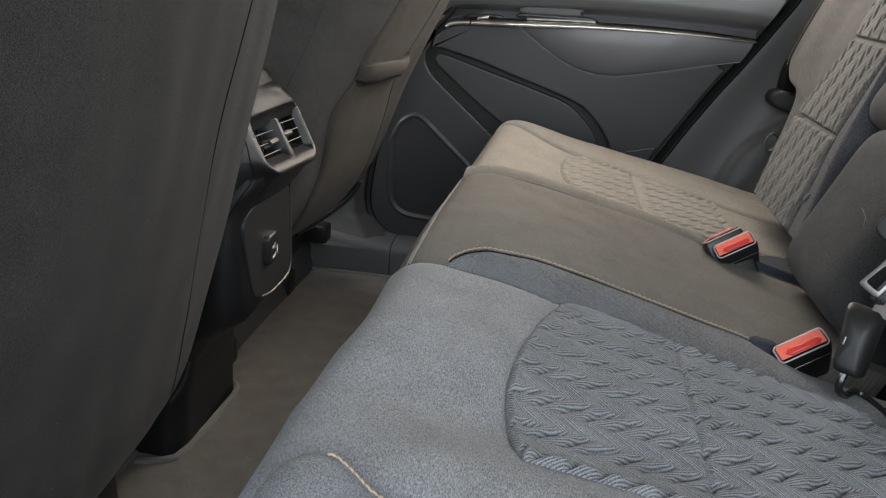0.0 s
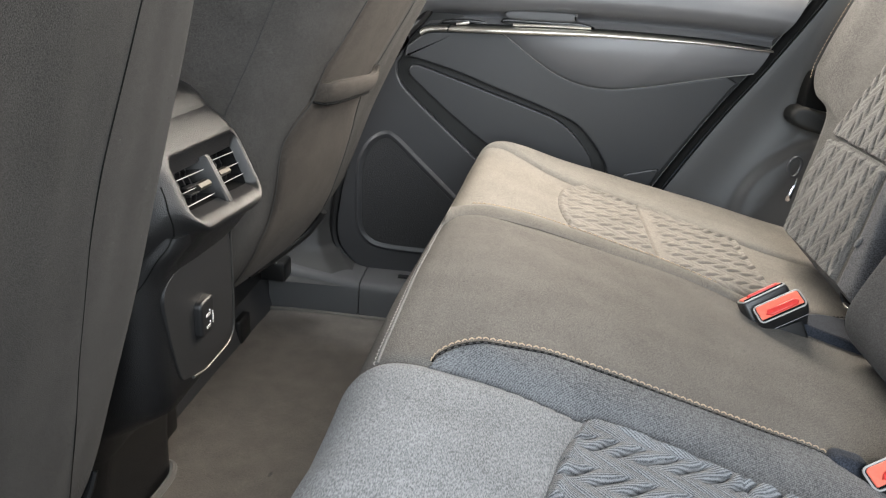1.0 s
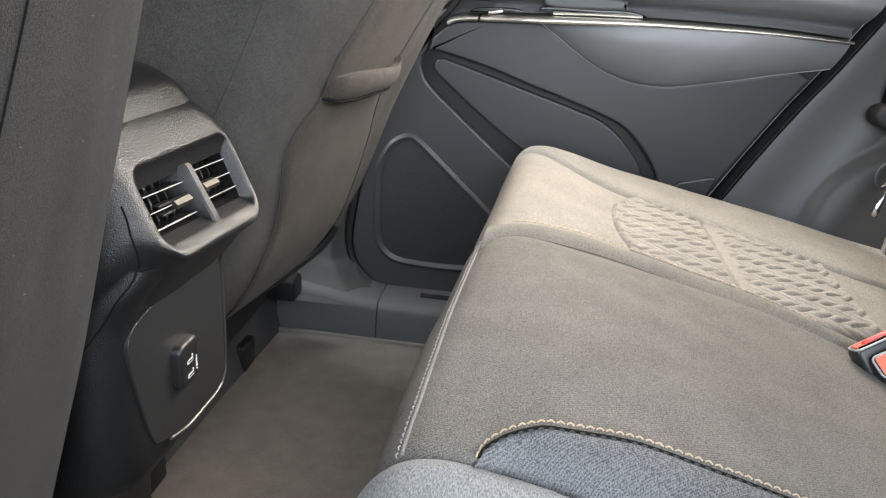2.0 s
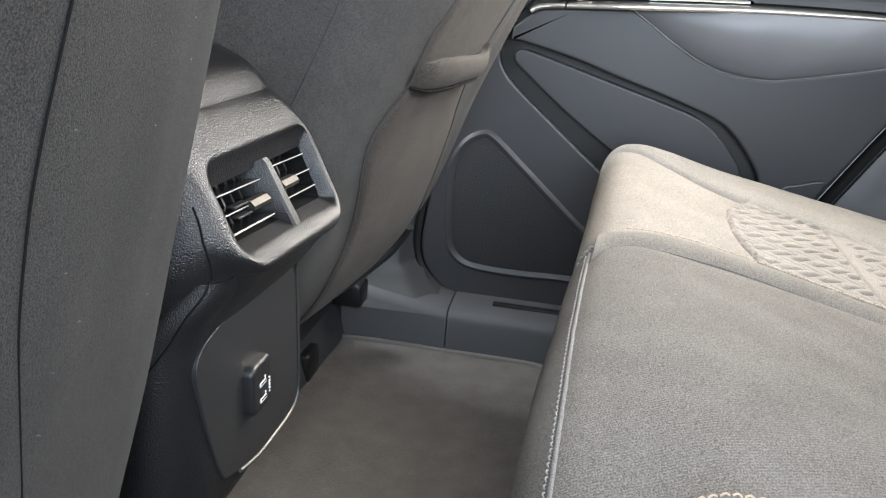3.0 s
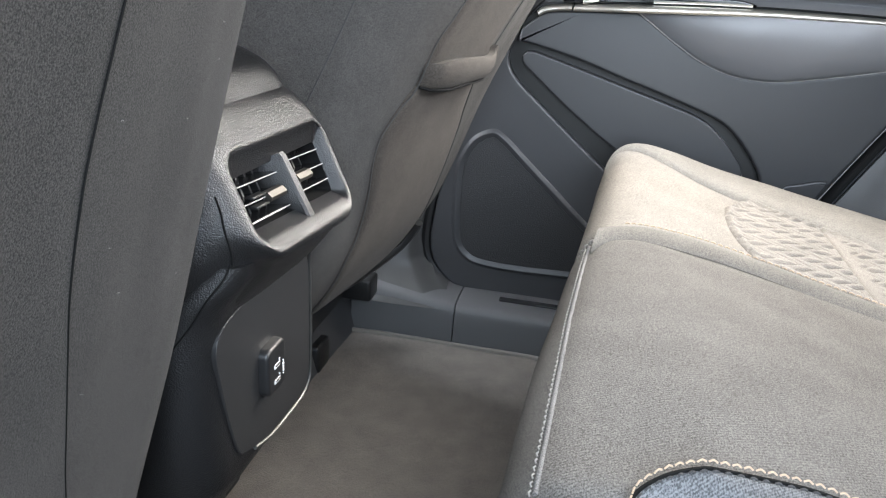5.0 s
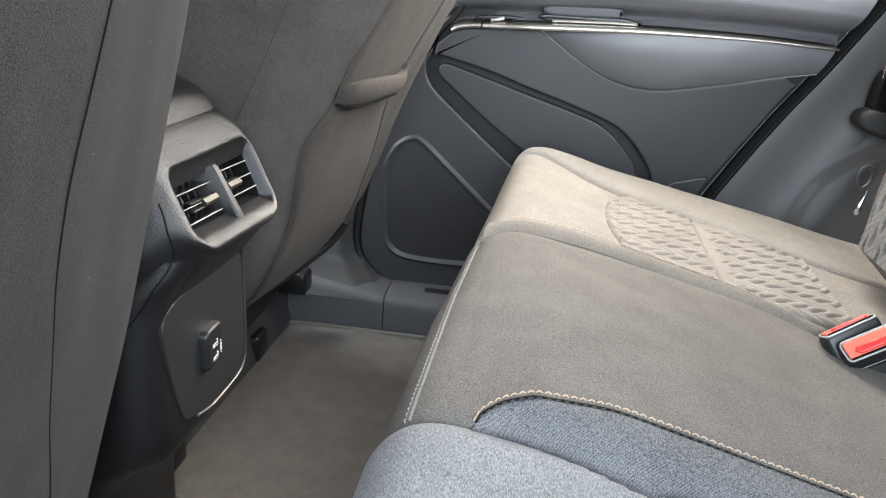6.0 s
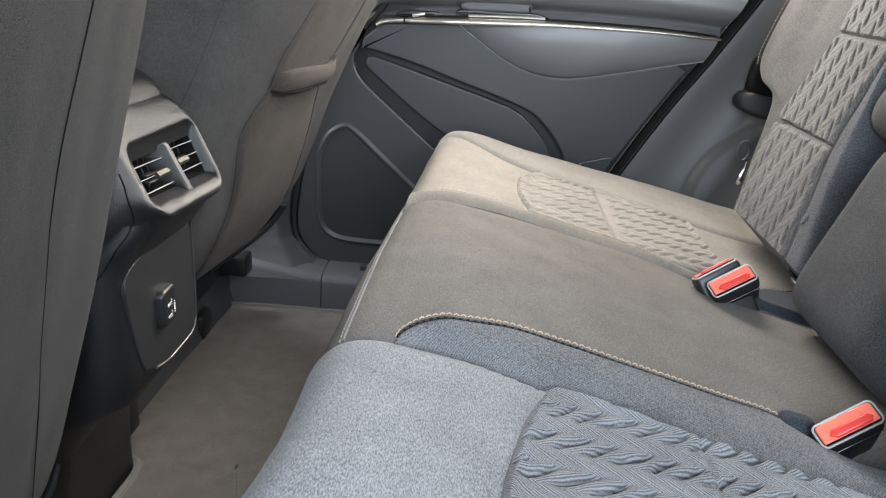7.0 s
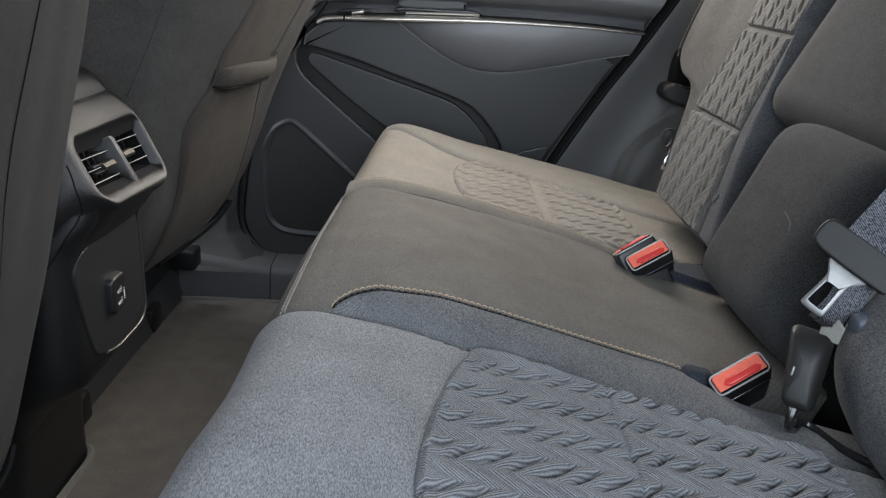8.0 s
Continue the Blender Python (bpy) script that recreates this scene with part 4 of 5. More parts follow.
near_back = part("backrest", slab(near_back_skin, (0.06, 0, -0.02), 60, 60), TWILL, near_seat)
bq = near_back_skin(0.89, 0.155) + Vector((-0.0025, 0.0, 0.0))
part("marker_button", loft([[bq + Vector((-h, r * math.cos(a), r * math.sin(a) - 0.3 * h)) for a in [k * math.tau / 18 for k in range(18)]] for r, h in ((0.0085, -0.006), (0.0085, 0.0006), (0.0075, 0.0016), (0.003, 0.0019))]), BUTTON, near_back)


# ------------------------------------------------------------------ front seats
FAR_LINE = [(0.130, -0.600), (0.145, -0.540), (0.165, -0.485), (0.20, -0.432), (0.24, -0.390), (0.30, -0.350), (0.36, -0.324), (0.45, -0.291), (0.52, -0.260), (0.60, -0.222), (0.72, -0.165), (0.86, -0.10), (1.09, -0.02)]
NEAR_LINE = [(0.095, -0.560), (0.105, -0.500), (0.122, -0.440), (0.150, -0.396), (0.20, -0.362), (0.30, -0.328), (0.40, -0.298), (0.50, -0.270), (0.60, -0.244), (0.72, -0.213), (0.86, -0.17), (1.09, -0.105)]


NEAR_SEAM = [(0.712, 0.20), (0.690, 0.270), (0.670, 0.340), (0.653, 0.400), (0.645, 0.440), (0.638, 0.480), (0.634, 0.510), (0.634, 0.545), (0.637, 0.570), (0.643, 0.600), (0.651, 0.64), (0.662, 0.70), (0.68, 0.82)]


def line_x(points, z):
    run = points
    for p, q in zip(run, run[1:]):
        if p.z <= z <= q.z:
            return p.x + (q.x - p.x) * (z - p.z) / max(q.z - p.z, 1e-6)
    return run[-1].x if z > 0.5 else run[0].x


def front_seat(label, line, yc, half, shift, tuck, bow, lean, flip, cloth, shoulder=0.0, pivot=None, seams=()):
    run = curve([(b, 0, a) for a, b in line], 121)
    foot = line[0][0] + 0.002

    seat = thing("front_seat", label, "car seat", "front seats")

    def shell(y, z, off):
        """The rear skin of the backrest: off metres out of it."""
        k = min(abs((y - yc) / half), 0.999)
        x = line_x(run, z) + shift + lean * (y - (pivot or yc)) - bow * (y - yc) ** 2 - tuck * (1 - (1 - k ** (5.0 if shoulder else 8.0)) ** 0.5)
        if shoulder:
            # the edge beside the console rolls round to the seat's flank
            x -= 0.085 * (1 - math.sqrt(max(1 - max(1 - (y - yc + half) / shoulder, 0.0) ** 2, 0.0)))
        return Vector((x + off, y, z - 0.3 * off))

    def skin(u, v):
        y = yc + half * (0.35 * math.sin(math.pi / 2 * (2 * u - 1)) + 0.65 * (2 * u - 1)) * 0.999
        # unseen top carried almost to the roof, to hold back windscreen light
        z = foot + (1.07 - foot) * v ** 1.4
        q = shell(y, z, 0)
        q.x += 0.0012 * soft(y, z, 9) + 0.0022 * noise.noise(Vector((y * 22, z * 3.5, 5.1)))
        return q

    body = part("backrest", slab(skin, (-0.16, 0, 0.02), 110, 90), cloth, seat)
    for run_z in seams:
        part("back_seam", tube([shell(y, z, 0.0004) for y, z in flat_curve(run_z, 60)], 0.0005, 6), DARK_GAP, seat)
    part("seat_base", loft([[Vector((x, yc + half * 1.15 * a, z)) for a, z in ((-1, 0.09), (1, 0.09), (1, 0.27), (-1, 0.27))] for x in (-0.95, -0.60, -0.50)]), SMOOTH_BLACK, seat)
    for s in (-0.7, 0.7):
        y = yc + s * half
        part("seat_rail", box((-0.95, y - 0.025, 0.0), (-0.50, y + 0.025, 0.05), 0.006), SMOOTH_BLACK, seat)
    part("lower_clip", tube(curve([shell(yc + flip * half * 0.82, 0.165, 0.004), shell(yc + flip * half * 0.90, 0.185, 0.006), shell(yc + flip * half * 0.96, 0.205, 0.004)], 8), 0.004, 8), SMOOTH_BLACK, seat)
    return seat, shell


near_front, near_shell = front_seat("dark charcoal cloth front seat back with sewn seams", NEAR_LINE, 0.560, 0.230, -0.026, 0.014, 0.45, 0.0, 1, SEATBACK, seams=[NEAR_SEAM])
# same cloth as the near seat, drawn with its lightened copy
far_front, far_shell = front_seat("brown-black cloth front seat back with a storage pocket", FAR_LINE, 1.2625, 0.2225, -0.030, 0.030, 0.0, 0.14, -1, SEATBACK_LIT, 0.10, 1.13)

part("rail_cover", box((-0.505, 1.500, 0.088), (-0.452, 1.545, 0.128), 0.006), SMOOTH_BLACK, far_front, "black plastic seat rail cover")
part("lower_trim", tube(curve([(-0.362, 1.440, 0.262), (-0.372, 1.442, 0.244), (-0.388, 1.436, 0.222), (-0.404, 1.42, 0.208), (-0.43, 1.38, 0.19), (-0.46, 1.33, 0.175)], 24), 0.009, 10, 0.7), SMOOTH_BLACK, far_front, "black plastic strip under the seat back")

# storage pocket on the far seat back
PK_IN = [(1.165, 0.215), (1.149, 0.288), (1.142, 0.314), (1.142, 0.343), (1.128, 0.396), (1.115, 0.432), (1.109, 0.463), (1.117, 0.492), (1.127, 0.514)]
PK_OUT = [(1.395, 0.215), (1.388, 0.288), (1.380, 0.314), (1.372, 0.343), (1.362, 0.391), (1.350, 0.432), (1.334, 0.459), (1.320, 0.485), (1.309, 0.505)]
UPPER_IN = [(1.127, 0.512), (1.121, 0.554), (1.127, 0.576), (1.137, 0.606), (1.150, 0.66), (1.165, 0.74)]
UPPER_OUT = [(1.309, 0.505), (1.318, 0.538), (1.330, 0.576), (1.340, 0.606), (1.352, 0.66), (1.365, 0.74)]
pk_map, up_map = between(PK_IN, PK_OUT, 50), between(UPPER_IN, UPPER_OUT, 40)


def pocket_skin(u, v):
    """A full pocket, slack towards its hem and drawn in at the sewn edge."""
    y, z = pk_map(u, v)
    d = min(v, 1 - v) * 0.22
    sag = 0.006 * math.sin(math.pi * v) ** 0.7 * (0.35 + 0.65 * math.sin(math.pi * min(u * 1.05, 1.0)))
    fold = 0.0012 * soft(y * 0.7, z, 16) * math.sin(math.pi * v)
    return far_shell(y, z, 0.003 + sag + fold + roll(d, 0.008, 0.004))


storage = part("pocket", slab(pocket_skin, (-0.006, 0, 0), 60, 48), POCKET, far_front, "brown cloth storage pocket with a sewn hem")


def upper_panel_skin(u, v):
    y, z = up_map(u, v)
    return far_shell(y, z, 0.0015 + 0.002 * math.sin(math.pi * v) + roll(min(v, 1 - v) * 0.19, 0.006, 0.003))


part("back_panel", slab(upper_panel_skin, (-0.004, 0, 0), 30, 24), POCKET, far_front, "brown cloth panel above the pocket")
HEM_LOW = [(1.127, 0.513), (1.150, 0.512), (1.179, 0.511), (1.230, 0.510), (1.275, 0.507), (1.307, 0.504), (1.314, 0.504)]
HEM_TOP = [(1.124, 0.536), (1.146, 0.541), (1.180, 0.541), (1.230, 0.538), (1.275, 0.534), (1.305, 0.534), (1.317, 0.540)]
hem_map = between(HEM_LOW, HEM_TOP, 60)


def hem_skin(u, v):
    y, z = hem_map(u, v)
    return far_shell(y, z, 0.007 + 0.006 * math.sin(math.pi * v) ** 0.6 + 0.009 * math.sin(math.pi * min(u * 1.1, 1.0)) ** 0.7 - 0.006 * (1 - smooth(0.0, 0.06, u)))


part("hem", slab(hem_skin, (-0.007, 0, 0), 60, 16), POCKET, storage, "padded pocket hem")
part("hem_seam", tube([hem_skin(k / 40, 0.0) + Vector((0.0016, 0, -0.0012)) for k in range(41)], 0.0016, 6), DARK_GAP, storage)
part("pocket_seam", tube([far_shell(y - 0.002, z, 0.0022) for y, z in flat_curve(PK_IN[:-1] + UPPER_IN, 90)], 0.0007, 6), DARK_THREAD, far_front)
part("outer_seam", tube([far_shell(y + 0.003, z, 0.0026) for y, z in flat_curve(PK_OUT[1:-1] + UPPER_OUT, 80)], 0.0007, 6), DARK_THREAD, far_front)
part("side_seam", tube([far_shell(1.0465 + 0.003 * math.sin(k / 9), 0.40 + 0.45 * k / 40, 0.0006) for k in range(41)], 0.0007, 6), DARK_THREAD, far_front)


# ------------------------------------------------------------------ centre console
console = thing("centre_console", "grained black plastic rear end of the centre console with air vents", "console")


def rounded(a0, a1, b0, b1, r, n=6):
    pts = []
    for cx, cy, s in ((a1 - r, b1 - r, 0), (a0 + r, b1 - r, 1), (a0 + r, b0 + r, 2), (a1 - r, b0 + r, 3)):
        for k in range(n + 1):
            w = (s + k / n) * math.pi / 2
            pts.append((cx + r * math.cos(w), cy + r * math.sin(w)))
    return pts


def head_ring(y0, y1, z0, z1, r, x_low, x_high):
    return [Vector((x_low + (x_high - x_low) * (b - z0) / (z1 - z0), a, b)) for a, b in rounded(y0, y1, z0, z1, r)]


FACE_X, FACE_Z, FACE_LEAN = -0.350, 0.497, 0.44


def vent_ring(y0, y1, z0, z1, r, dx, bow=0.004, lean=1.0, lip=0.0, n=9):
    """One outline of the vent housing on its leaning rear face, dx metres out of it."""
    ring = []
    for a, b in rounded(y0, y1, z0, z1, r, n):
        low = min(max((0.5 * (z0 + z1) - b) / (0.5 * (z1 - z0)), 0.0), 1.0)
        b -= bow * low * (1 - ((a - 0.5 * (y0 + y1)) / (0.5 * (y1 - y0))) ** 2)
        # the face is a little skewed: its lower edge rises towards the near side
        b += smooth(-0.09, -0.012, dx) * (0.0035 * low + (0.93 - a) * (0.026 + 0.045 * low))
        ring.append(Vector((FACE_X - FACE_LEAN * lean * (b - FACE_Z) + dx + lip * low ** 2, a, b)))
    return ring


def vent_point(y, z, dx):
    return Vector((FACE_X - FACE_LEAN * (z - FACE_Z) + dx, y, z))


shell_rings = [
    vent_ring(0.800, 1.045, 0.300, 0.540, 0.050, -0.34, lean=0.0), vent_ring(0.8025, 1.042, 0.318, 0.540, 0.052, -0.15, lean=0.1), vent_ring(0.806, 1.034, 0.345, 0.538, 0.052, -0.085, lean=0.5),
    vent_ring(0.811, 1.027, 0.378, 0.5365, 0.052, -0.050, lean=0.8), vent_ring(0.818, 1.0235, 0.3990, 0.5355, 0.051, -0.030, lean=0.95), vent_ring(0.823, 1.0215, 0.4090, 0.5340, 0.050, -0.0195, lean=1.0),
    vent_ring(0.828, 1.020, 0.4165, 0.5310, 0.046, -0.0125, lip=0.001), vent_ring(0.8325, 1.0185, 0.4205, 0.5260, 0.041, -0.0072, lip=0.003), vent_ring(0.8370, 1.0165, 0.4240, 0.5185, 0.034, -0.0030, lip=0.0045), vent_ring(0.8405, 1.0145, 0.4268, 0.5110, 0.030, -0.0006, lip=0.0052),
    vent_ring(0.8440, 1.0125, 0.4300, 0.5050, 0.023, 0.0006, lip=0.0048), vent_ring(0.8475, 1.0102, 0.4335, 0.5010, 0.017, 0.0008, lip=0.0030), vent_ring(0.8505, 1.0080, 0.4360, 0.4985, 0.012, 0.0000, lip=0.0008), vent_ring(0.8520, 1.0065, 0.4368, 0.4970, 0.007, -0.0014),
    vent_ring(0.8575, 1.0045, 0.4385, 0.4890, 0.005, -0.0062, 0.003), vent_ring(0.8620, 1.0030, 0.4400, 0.4805, 0.003, -0.0105, 0.002)]
throat = [vent_ring(0.8620, 1.0030, 0.4400, 0.4805, 0.003, -0.0107, 0.002), vent_ring(0.8625, 1.0025, 0.4405, 0.4800, 0.003, -0.046, 0.002)]
part("vent_throat", loft(throat, caps=False), DARK_GAP, console)
part("vent_housing", loft(shell_rings, caps=False), GRAINED, console, "grained black vent housing")
part("vent_back", loft([vent_ring(0.8630, 1.0020, 0.4410, 0.4795, 0.003, d, 0.002) for d in (-0.0430, -0.0455)]), DARK_GAP, console)
divider = []
for z, w in ((0.4865, 0.0042), (0.4840, 0.0050), (0.4600, 0.0054), (0.4400, 0.0056), (0.4355, 0.0056)):
    c = vent_point(0.9285 + 0.12 * (0.4865 - z), z, -0.0035 if z > 0.485 else -0.0020)
    divider.append([c + Vector(q) for q in ((0, -w, 0), (0.0016, -w * 0.7, 0.0007), (0.0016, w * 0.7, 0.0007), (0, w, 0), (-0.03, w, -0.013), (-0.03, -w, -0.013))])
part("vent_divider", loft(divider), GRAINED, console)
for side, (y0, y1) in enumerate(((0.8625, 0.9235), (0.9365, 1.0025))):
    for k, z in enumerate((0.4505, 0.4625, 0.4745)):
        lean = 0.06
        rise = [vent_point(y, z - lean * (y - 0.5 * (y0 + y1)), -0.0095) for y in (y0, y1)]
        blade = [[p + Vector(q) for q in ((0, 0, 0.0011), (0.0009, 0, 0.0002), (0, 0, -0.0009), (-0.022, 0, -0.0045), (-0.022, 0, -0.0025))] for p in rise]
        part("vent_slat", loft(blade), GLOSS_BLACK, console)
        edge = [p.lerp(rise[1], u) + Vector((0.0006, 0, 0.0006)) for p, u in ((rise[0], 0.0), (rise[0], 0.98))]
        part("slat_edge", tube(edge, 0.00045, 6), GREY_RIM, console, "pale front edge of a vent slat")
    yk = (0.906, 0.957)[side]
    tab = [[vent_point(yk + a, 0.4625 - 0.05 * a + b, -0.0045 + 0.0010 * math.cos(b * 900)) for b in (-0.0030, 0.0, 0.0032)] + [vent_point(yk + a, 0.4625 - 0.05 * a + b, -0.0100) for b in (0.0032, -0.0030)] for a in (-0.0125, -0.0105, 0.0, 0.0105, 0.0125)]
    part("vent_tab", loft(tab), DULL_STEEL, console, "metallic vent tab")
    if side == 0:
        for dz in (-0.0034, 0.0030):
            part("tab_stem", box((-0.004, -0.010, -0.0008), (0.002, 0.010, 0.0008), 0.0006, Matrix.Translation(vent_point(0.882, 0.4640 + dz, -0.0075)) @ pose(0, 0, 0, -4, 0, 0)), SMOOTH_BLACK, console)
    for k in range(5):
        y = y0 + (y1 - y0) * (k + 0.5) / 5
        part("vent_blade", loft([[vent_point(y + d, z, -0.026 + e) for d, e in ((-0.0012, 0), (0.0012, 0), (0.0012, -0.016), (-0.0012, -0.016))] for z in (0.4425, 0.4780)]), SMOOTH_BLACK, console)


def body_ring(z, x_rear, y0, y1, r):
    return [Vector((a, b, z)) for a, b in rounded(-0.72, x_rear, y0, y1, r)]


BODY = [(0.432, -0.332, 0.830, 1.014, 0.016), (0.420, -0.334, 0.822, 1.015, 0.024), (0.410, -0.341, 0.816, 1.014, 0.028), (0.400, -0.3475, 0.811, 1.012, 0.032), (0.388, -0.352, 0.808, 1.010, 0.034), (0.370, -0.3535, 0.806, 1.009, 0.034), (0.34, -0.3535, 0.806, 1.008, 0.034), (0.28, -0.3535, 0.808, 1.008, 0.034), (0.252, -0.354, 0.811, 1.008, 0.034), (0.240, -0.358, 0.814, 1.007, 0.034), (0.226, -0.373, 0.820, 1.008, 0.034), (0.20, -0.410, 0.828, 1.012, 0.034), (0.15, -0.445, 0.836, 1.027, 0.034), (0.07, -0.460, 0.840, 1.044, 0.032), (0.0, -0.464, 0.838, 1.050, 0.032)]
body = [body_ring(*row) for row in BODY]
part("console_body", loft(body), BODY_GRAIN, console)


def on_plate(a, b, off):
    return Vector((-0.353 + off, a, b))


PLATE = [(0.991, 0.3760), (0.993, 0.340), (0.9925, 0.276), (0.988, 0.258), (0.972, 0.2500), (0.910, 0.2515), (0.868, 0.2620), (0.854, 0.2720), (0.842, 0.305), (0.832, 0.345), (0.829, 0.368), (0.836, 0.381), (0.858, 0.3875), (0.906, 0.390), (0.950, 0.3880), (0.980, 0.3830)]
panel = part("charging_plate", plate(flat_curve(PLATE, 110, True), on_plate, 0.0012, 0.0008, -0.02), FINE_GRAIN, console, "smooth matt black rear plate")
TRIM = [(0.9880, 0.400), (0.9925, 0.376), (0.9950, 0.340), (0.9945, 0.276), (0.9900, 0.2560), (0.9730, 0.2480), (0.9400, 0.2480), (0.9100, 0.2495), (0.8800, 0.2570)]
part("plate_trim", tube([on_plate(a, b, 0.0012 + 0.005 * smooth(0.372, 0.400, b)) for a, b in flat_curve(TRIM, 80)], 0.0017, 8), PLATE_EDGE, panel, "thin dull metal edge")
usb = part("usb_housing", plate(rounded(0.8900, 0.9232, 0.2965, 0.3380, 0.0070), on_plate, 0.0095, 0.0032, 0.0), SMOOTH_BLACK, panel, "raised black charging port housing")
for z in (0.3060, 0.3195):
    part("usb_port", box((-0.3450, 0.9005, z - 0.0018), (-0.3428, 0.9110, z + 0.0018), 0.0007), PORT, usb, "pale port shutter")
    part("port_tongue", box((-0.3434, 0.9018, z + 0.0001), (-0.3424, 0.9095, z + 0.0014), 0.0003), GLOSS_BLACK, usb)
    part("port_mark", box((-0.3436, 0.9092, z + 0.0030), (-0.3428, 0.9102, z + 0.0048), 0.0002), ICON, usb)
for k, (w, h) in enumerate(((0.0011, 0.0010), (0.0018, 0.0016), (0.0014, 0.0022), (0.0018, 0.0014), (0.0010, 0.0012))):
    part("icon_bar", box((-0.3436, 0.9168 - w / 2, 0.3065 + 0.0030 * k - h / 2), (-0.3428, 0.9168 + w / 2, 0.3065 + 0.0030 * k + h / 2), 0.0), ICON, usb)


def flank(x, z):
    """The outermost point of the console's near flank at the place (x, z)."""
    found = [h[0] for h in (tree.ray_cast(Vector((x, 0.7, z)), Vector((0, 1, 0))) for tree in flank_trees) if h[0]]
    return min(found, key=lambda q: q.y) + Vector((0, -0.0001, 0))


flank_trees = [BVHTree.FromPolygons(*loft(rings)[:2]) for rings in (shell_rings, body)]
side_line = curve([(-0.349, 0, 0.480), (-0.3451, 0, 0.4695), (-0.3425, 0, 0.458), (-0.3405, 0, 0.4455), (-0.3410, 0, 0.434), (-0.3440, 0, 0.4240), (-0.3526, 0, 0.4113), (-0.364, 0, 0.3911), (-0.382, 0, 0.366), (-0.41, 0, 0.335)], 60)
part("side_joint", tube([flank(q.x, q.z) for q in side_line], 0.0008, 6), DARK_GAP, console)
dome = [head_ring(y0, y1, 0.46, z1, r, x, x) for x, z1, y0, y1, r in ((-0.3700, 0.5270, 0.846, 1.004, 0.036), (-0.3745, 0.5360, 0.838, 1.010, 0.042), (-0.3800, 0.5430, 0.831, 1.015, 0.047), (-0.3890, 0.5500, 0.824, 1.020, 0.052), (-0.4040, 0.5560, 0.818, 1.025, 0.056), (-0.4300, 0.5610, 0.812, 1.030, 0.058), (-0.49, 0.566, 0.808, 1.032, 0.058), (-0.72, 0.575, 0.806, 1.034, 0.058))]
part("armrest_end", loft(dome), GRAINED, console, "rounded rear end of the console armrest")
lip = curve([(-0.482, 1.042, 0.009), (-0.464, 1.036, 0.010), (-0.455, 1.010, 0.010), (-0.457, 0.960, 0.010), (-0.459, 0.911, 0.010), (-0.466, 0.848, 0.009), (-0.478, 0.832, 0.008), (-0.52, 0.818, 0.006)], 50)
part("base_lip", tube(lip, 0.0052, 8), CARPET_EDGE, console, "raised carpet lip round the console foot")


# ------------------------------------------------------------------ belts and buckles
def frame_of(origin, along, out):
    n = Vector(out).normalized()
    a = Vector(along)
    a = (a - n * a.dot(n)).normalized()
    w = n.cross(a)
    m = Matrix((a, w, n)).transposed().to_4x4()
    m.translation = Vector(origin)
    return m


def buckle(origin, along, out, label, length=0.058, width=0.024, stalk=0.085):
    """origin: the middle of its face."""
    b = thing("seat_belt_buckle", label, "buckle", "seat belt buckles")
    m = frame_of(origin, along, out)
    a, w = length / 2, width / 2
    rings = []
    for k, grow, h in ((0, 0.80, -stalk), (1, 0.92, -0.05), (2, 1.0, -0.02), (3, 1.0, -0.004), (4, 0.97, -0.0012), (5, 0.90, 0.0)):
        rings.append([m @ Vector((p, q, h)) for p, q in rounded(-a * grow, a * grow, -w * grow, w * grow, 0.005)])
    part("housing", loft(rings), SMOOTH_BLACK, b)
    rim = [m @ Vector((p, q, 0.0)) for p, q in rounded(-a * 0.93, a * 0.93, -w * 0.90, w * 0.90, 0.0045)]
    part("rim", tube(rim, 0.0009, 8, closed=True), GREY_RIM, b, "grey face rim")
    red = rounded(-a * 0.86, a * 0.86, -w * 0.78, w * 0.78, 0.003)
    part("button", plate(red, lambda p, q, o: m @ Vector((p, q, o)), 0.0018, 0.0012, -0.004), RED, b, "red release button")
    press = [(-a * 0.62, -w * 0.30), (-a * 0.45, -w * 0.62), (a * 0.62, -w * 0.62), (a * 0.72, -w * 0.3), (a * 0.60, w * 0.05), (-a * 0.50, w * 0.05)]
    part("press_bar", plate(press, lambda p, q, o: m @ Vector((p, q, o)), 0.0042, 0.0018, 0.0), DEEP_RED, b)
    part("slot", plate([(-a * 0.84, -w * 0.80), (a * 0.84, -w * 0.80), (a * 0.84, -w * 0.70), (-a * 0.84, -w * 0.70)], lambda p, q, o: m @ Vector((p, q, o)), 0.0022, 0.0004, 0.0), DARK_GAP, b)
    part("seam_line", tube([m @ Vector((p, -w * 1.002, -0.022)) for p in (-a * 0.9, 0, a * 0.9)], 0.0005, 5), GLOSS_BLACK, b)
    return b


buckle((0.270, 0.722, 0.357), (0.93, 0.33, 0.24), (-0.42, -0.62, 0.75), "black belt buckle with a red button between rear cushions", 0.054, 0.021)
buckle((0.258, 0.983, 0.366), (0.93, 0.22, 0.35), (-0.42, -0.62, 0.75), "black belt buckle with a red button beside the centre cushion", 0.054, 0.023)
buckle((0.246, 1.012, 0.367), (0.90, 0.22, 0.45), (-0.52, 0.30, 0.80), "black belt buckle turned away behind its neighbour", 0.054, 0.022)
pouch = part("buckle_boot", plate(rounded(-0.016, 0.016, -0.012, 0.012, 0.010), lambda p, q, o: Vector((0.244 + p, 0.744 + q, top(0.244 + p) - 0.010 + o)), 0.019, 0.008, -0.02), NAVY)
tagged(pouch, "soft black boot where the buckle leaves the cushion", "buckle boot")

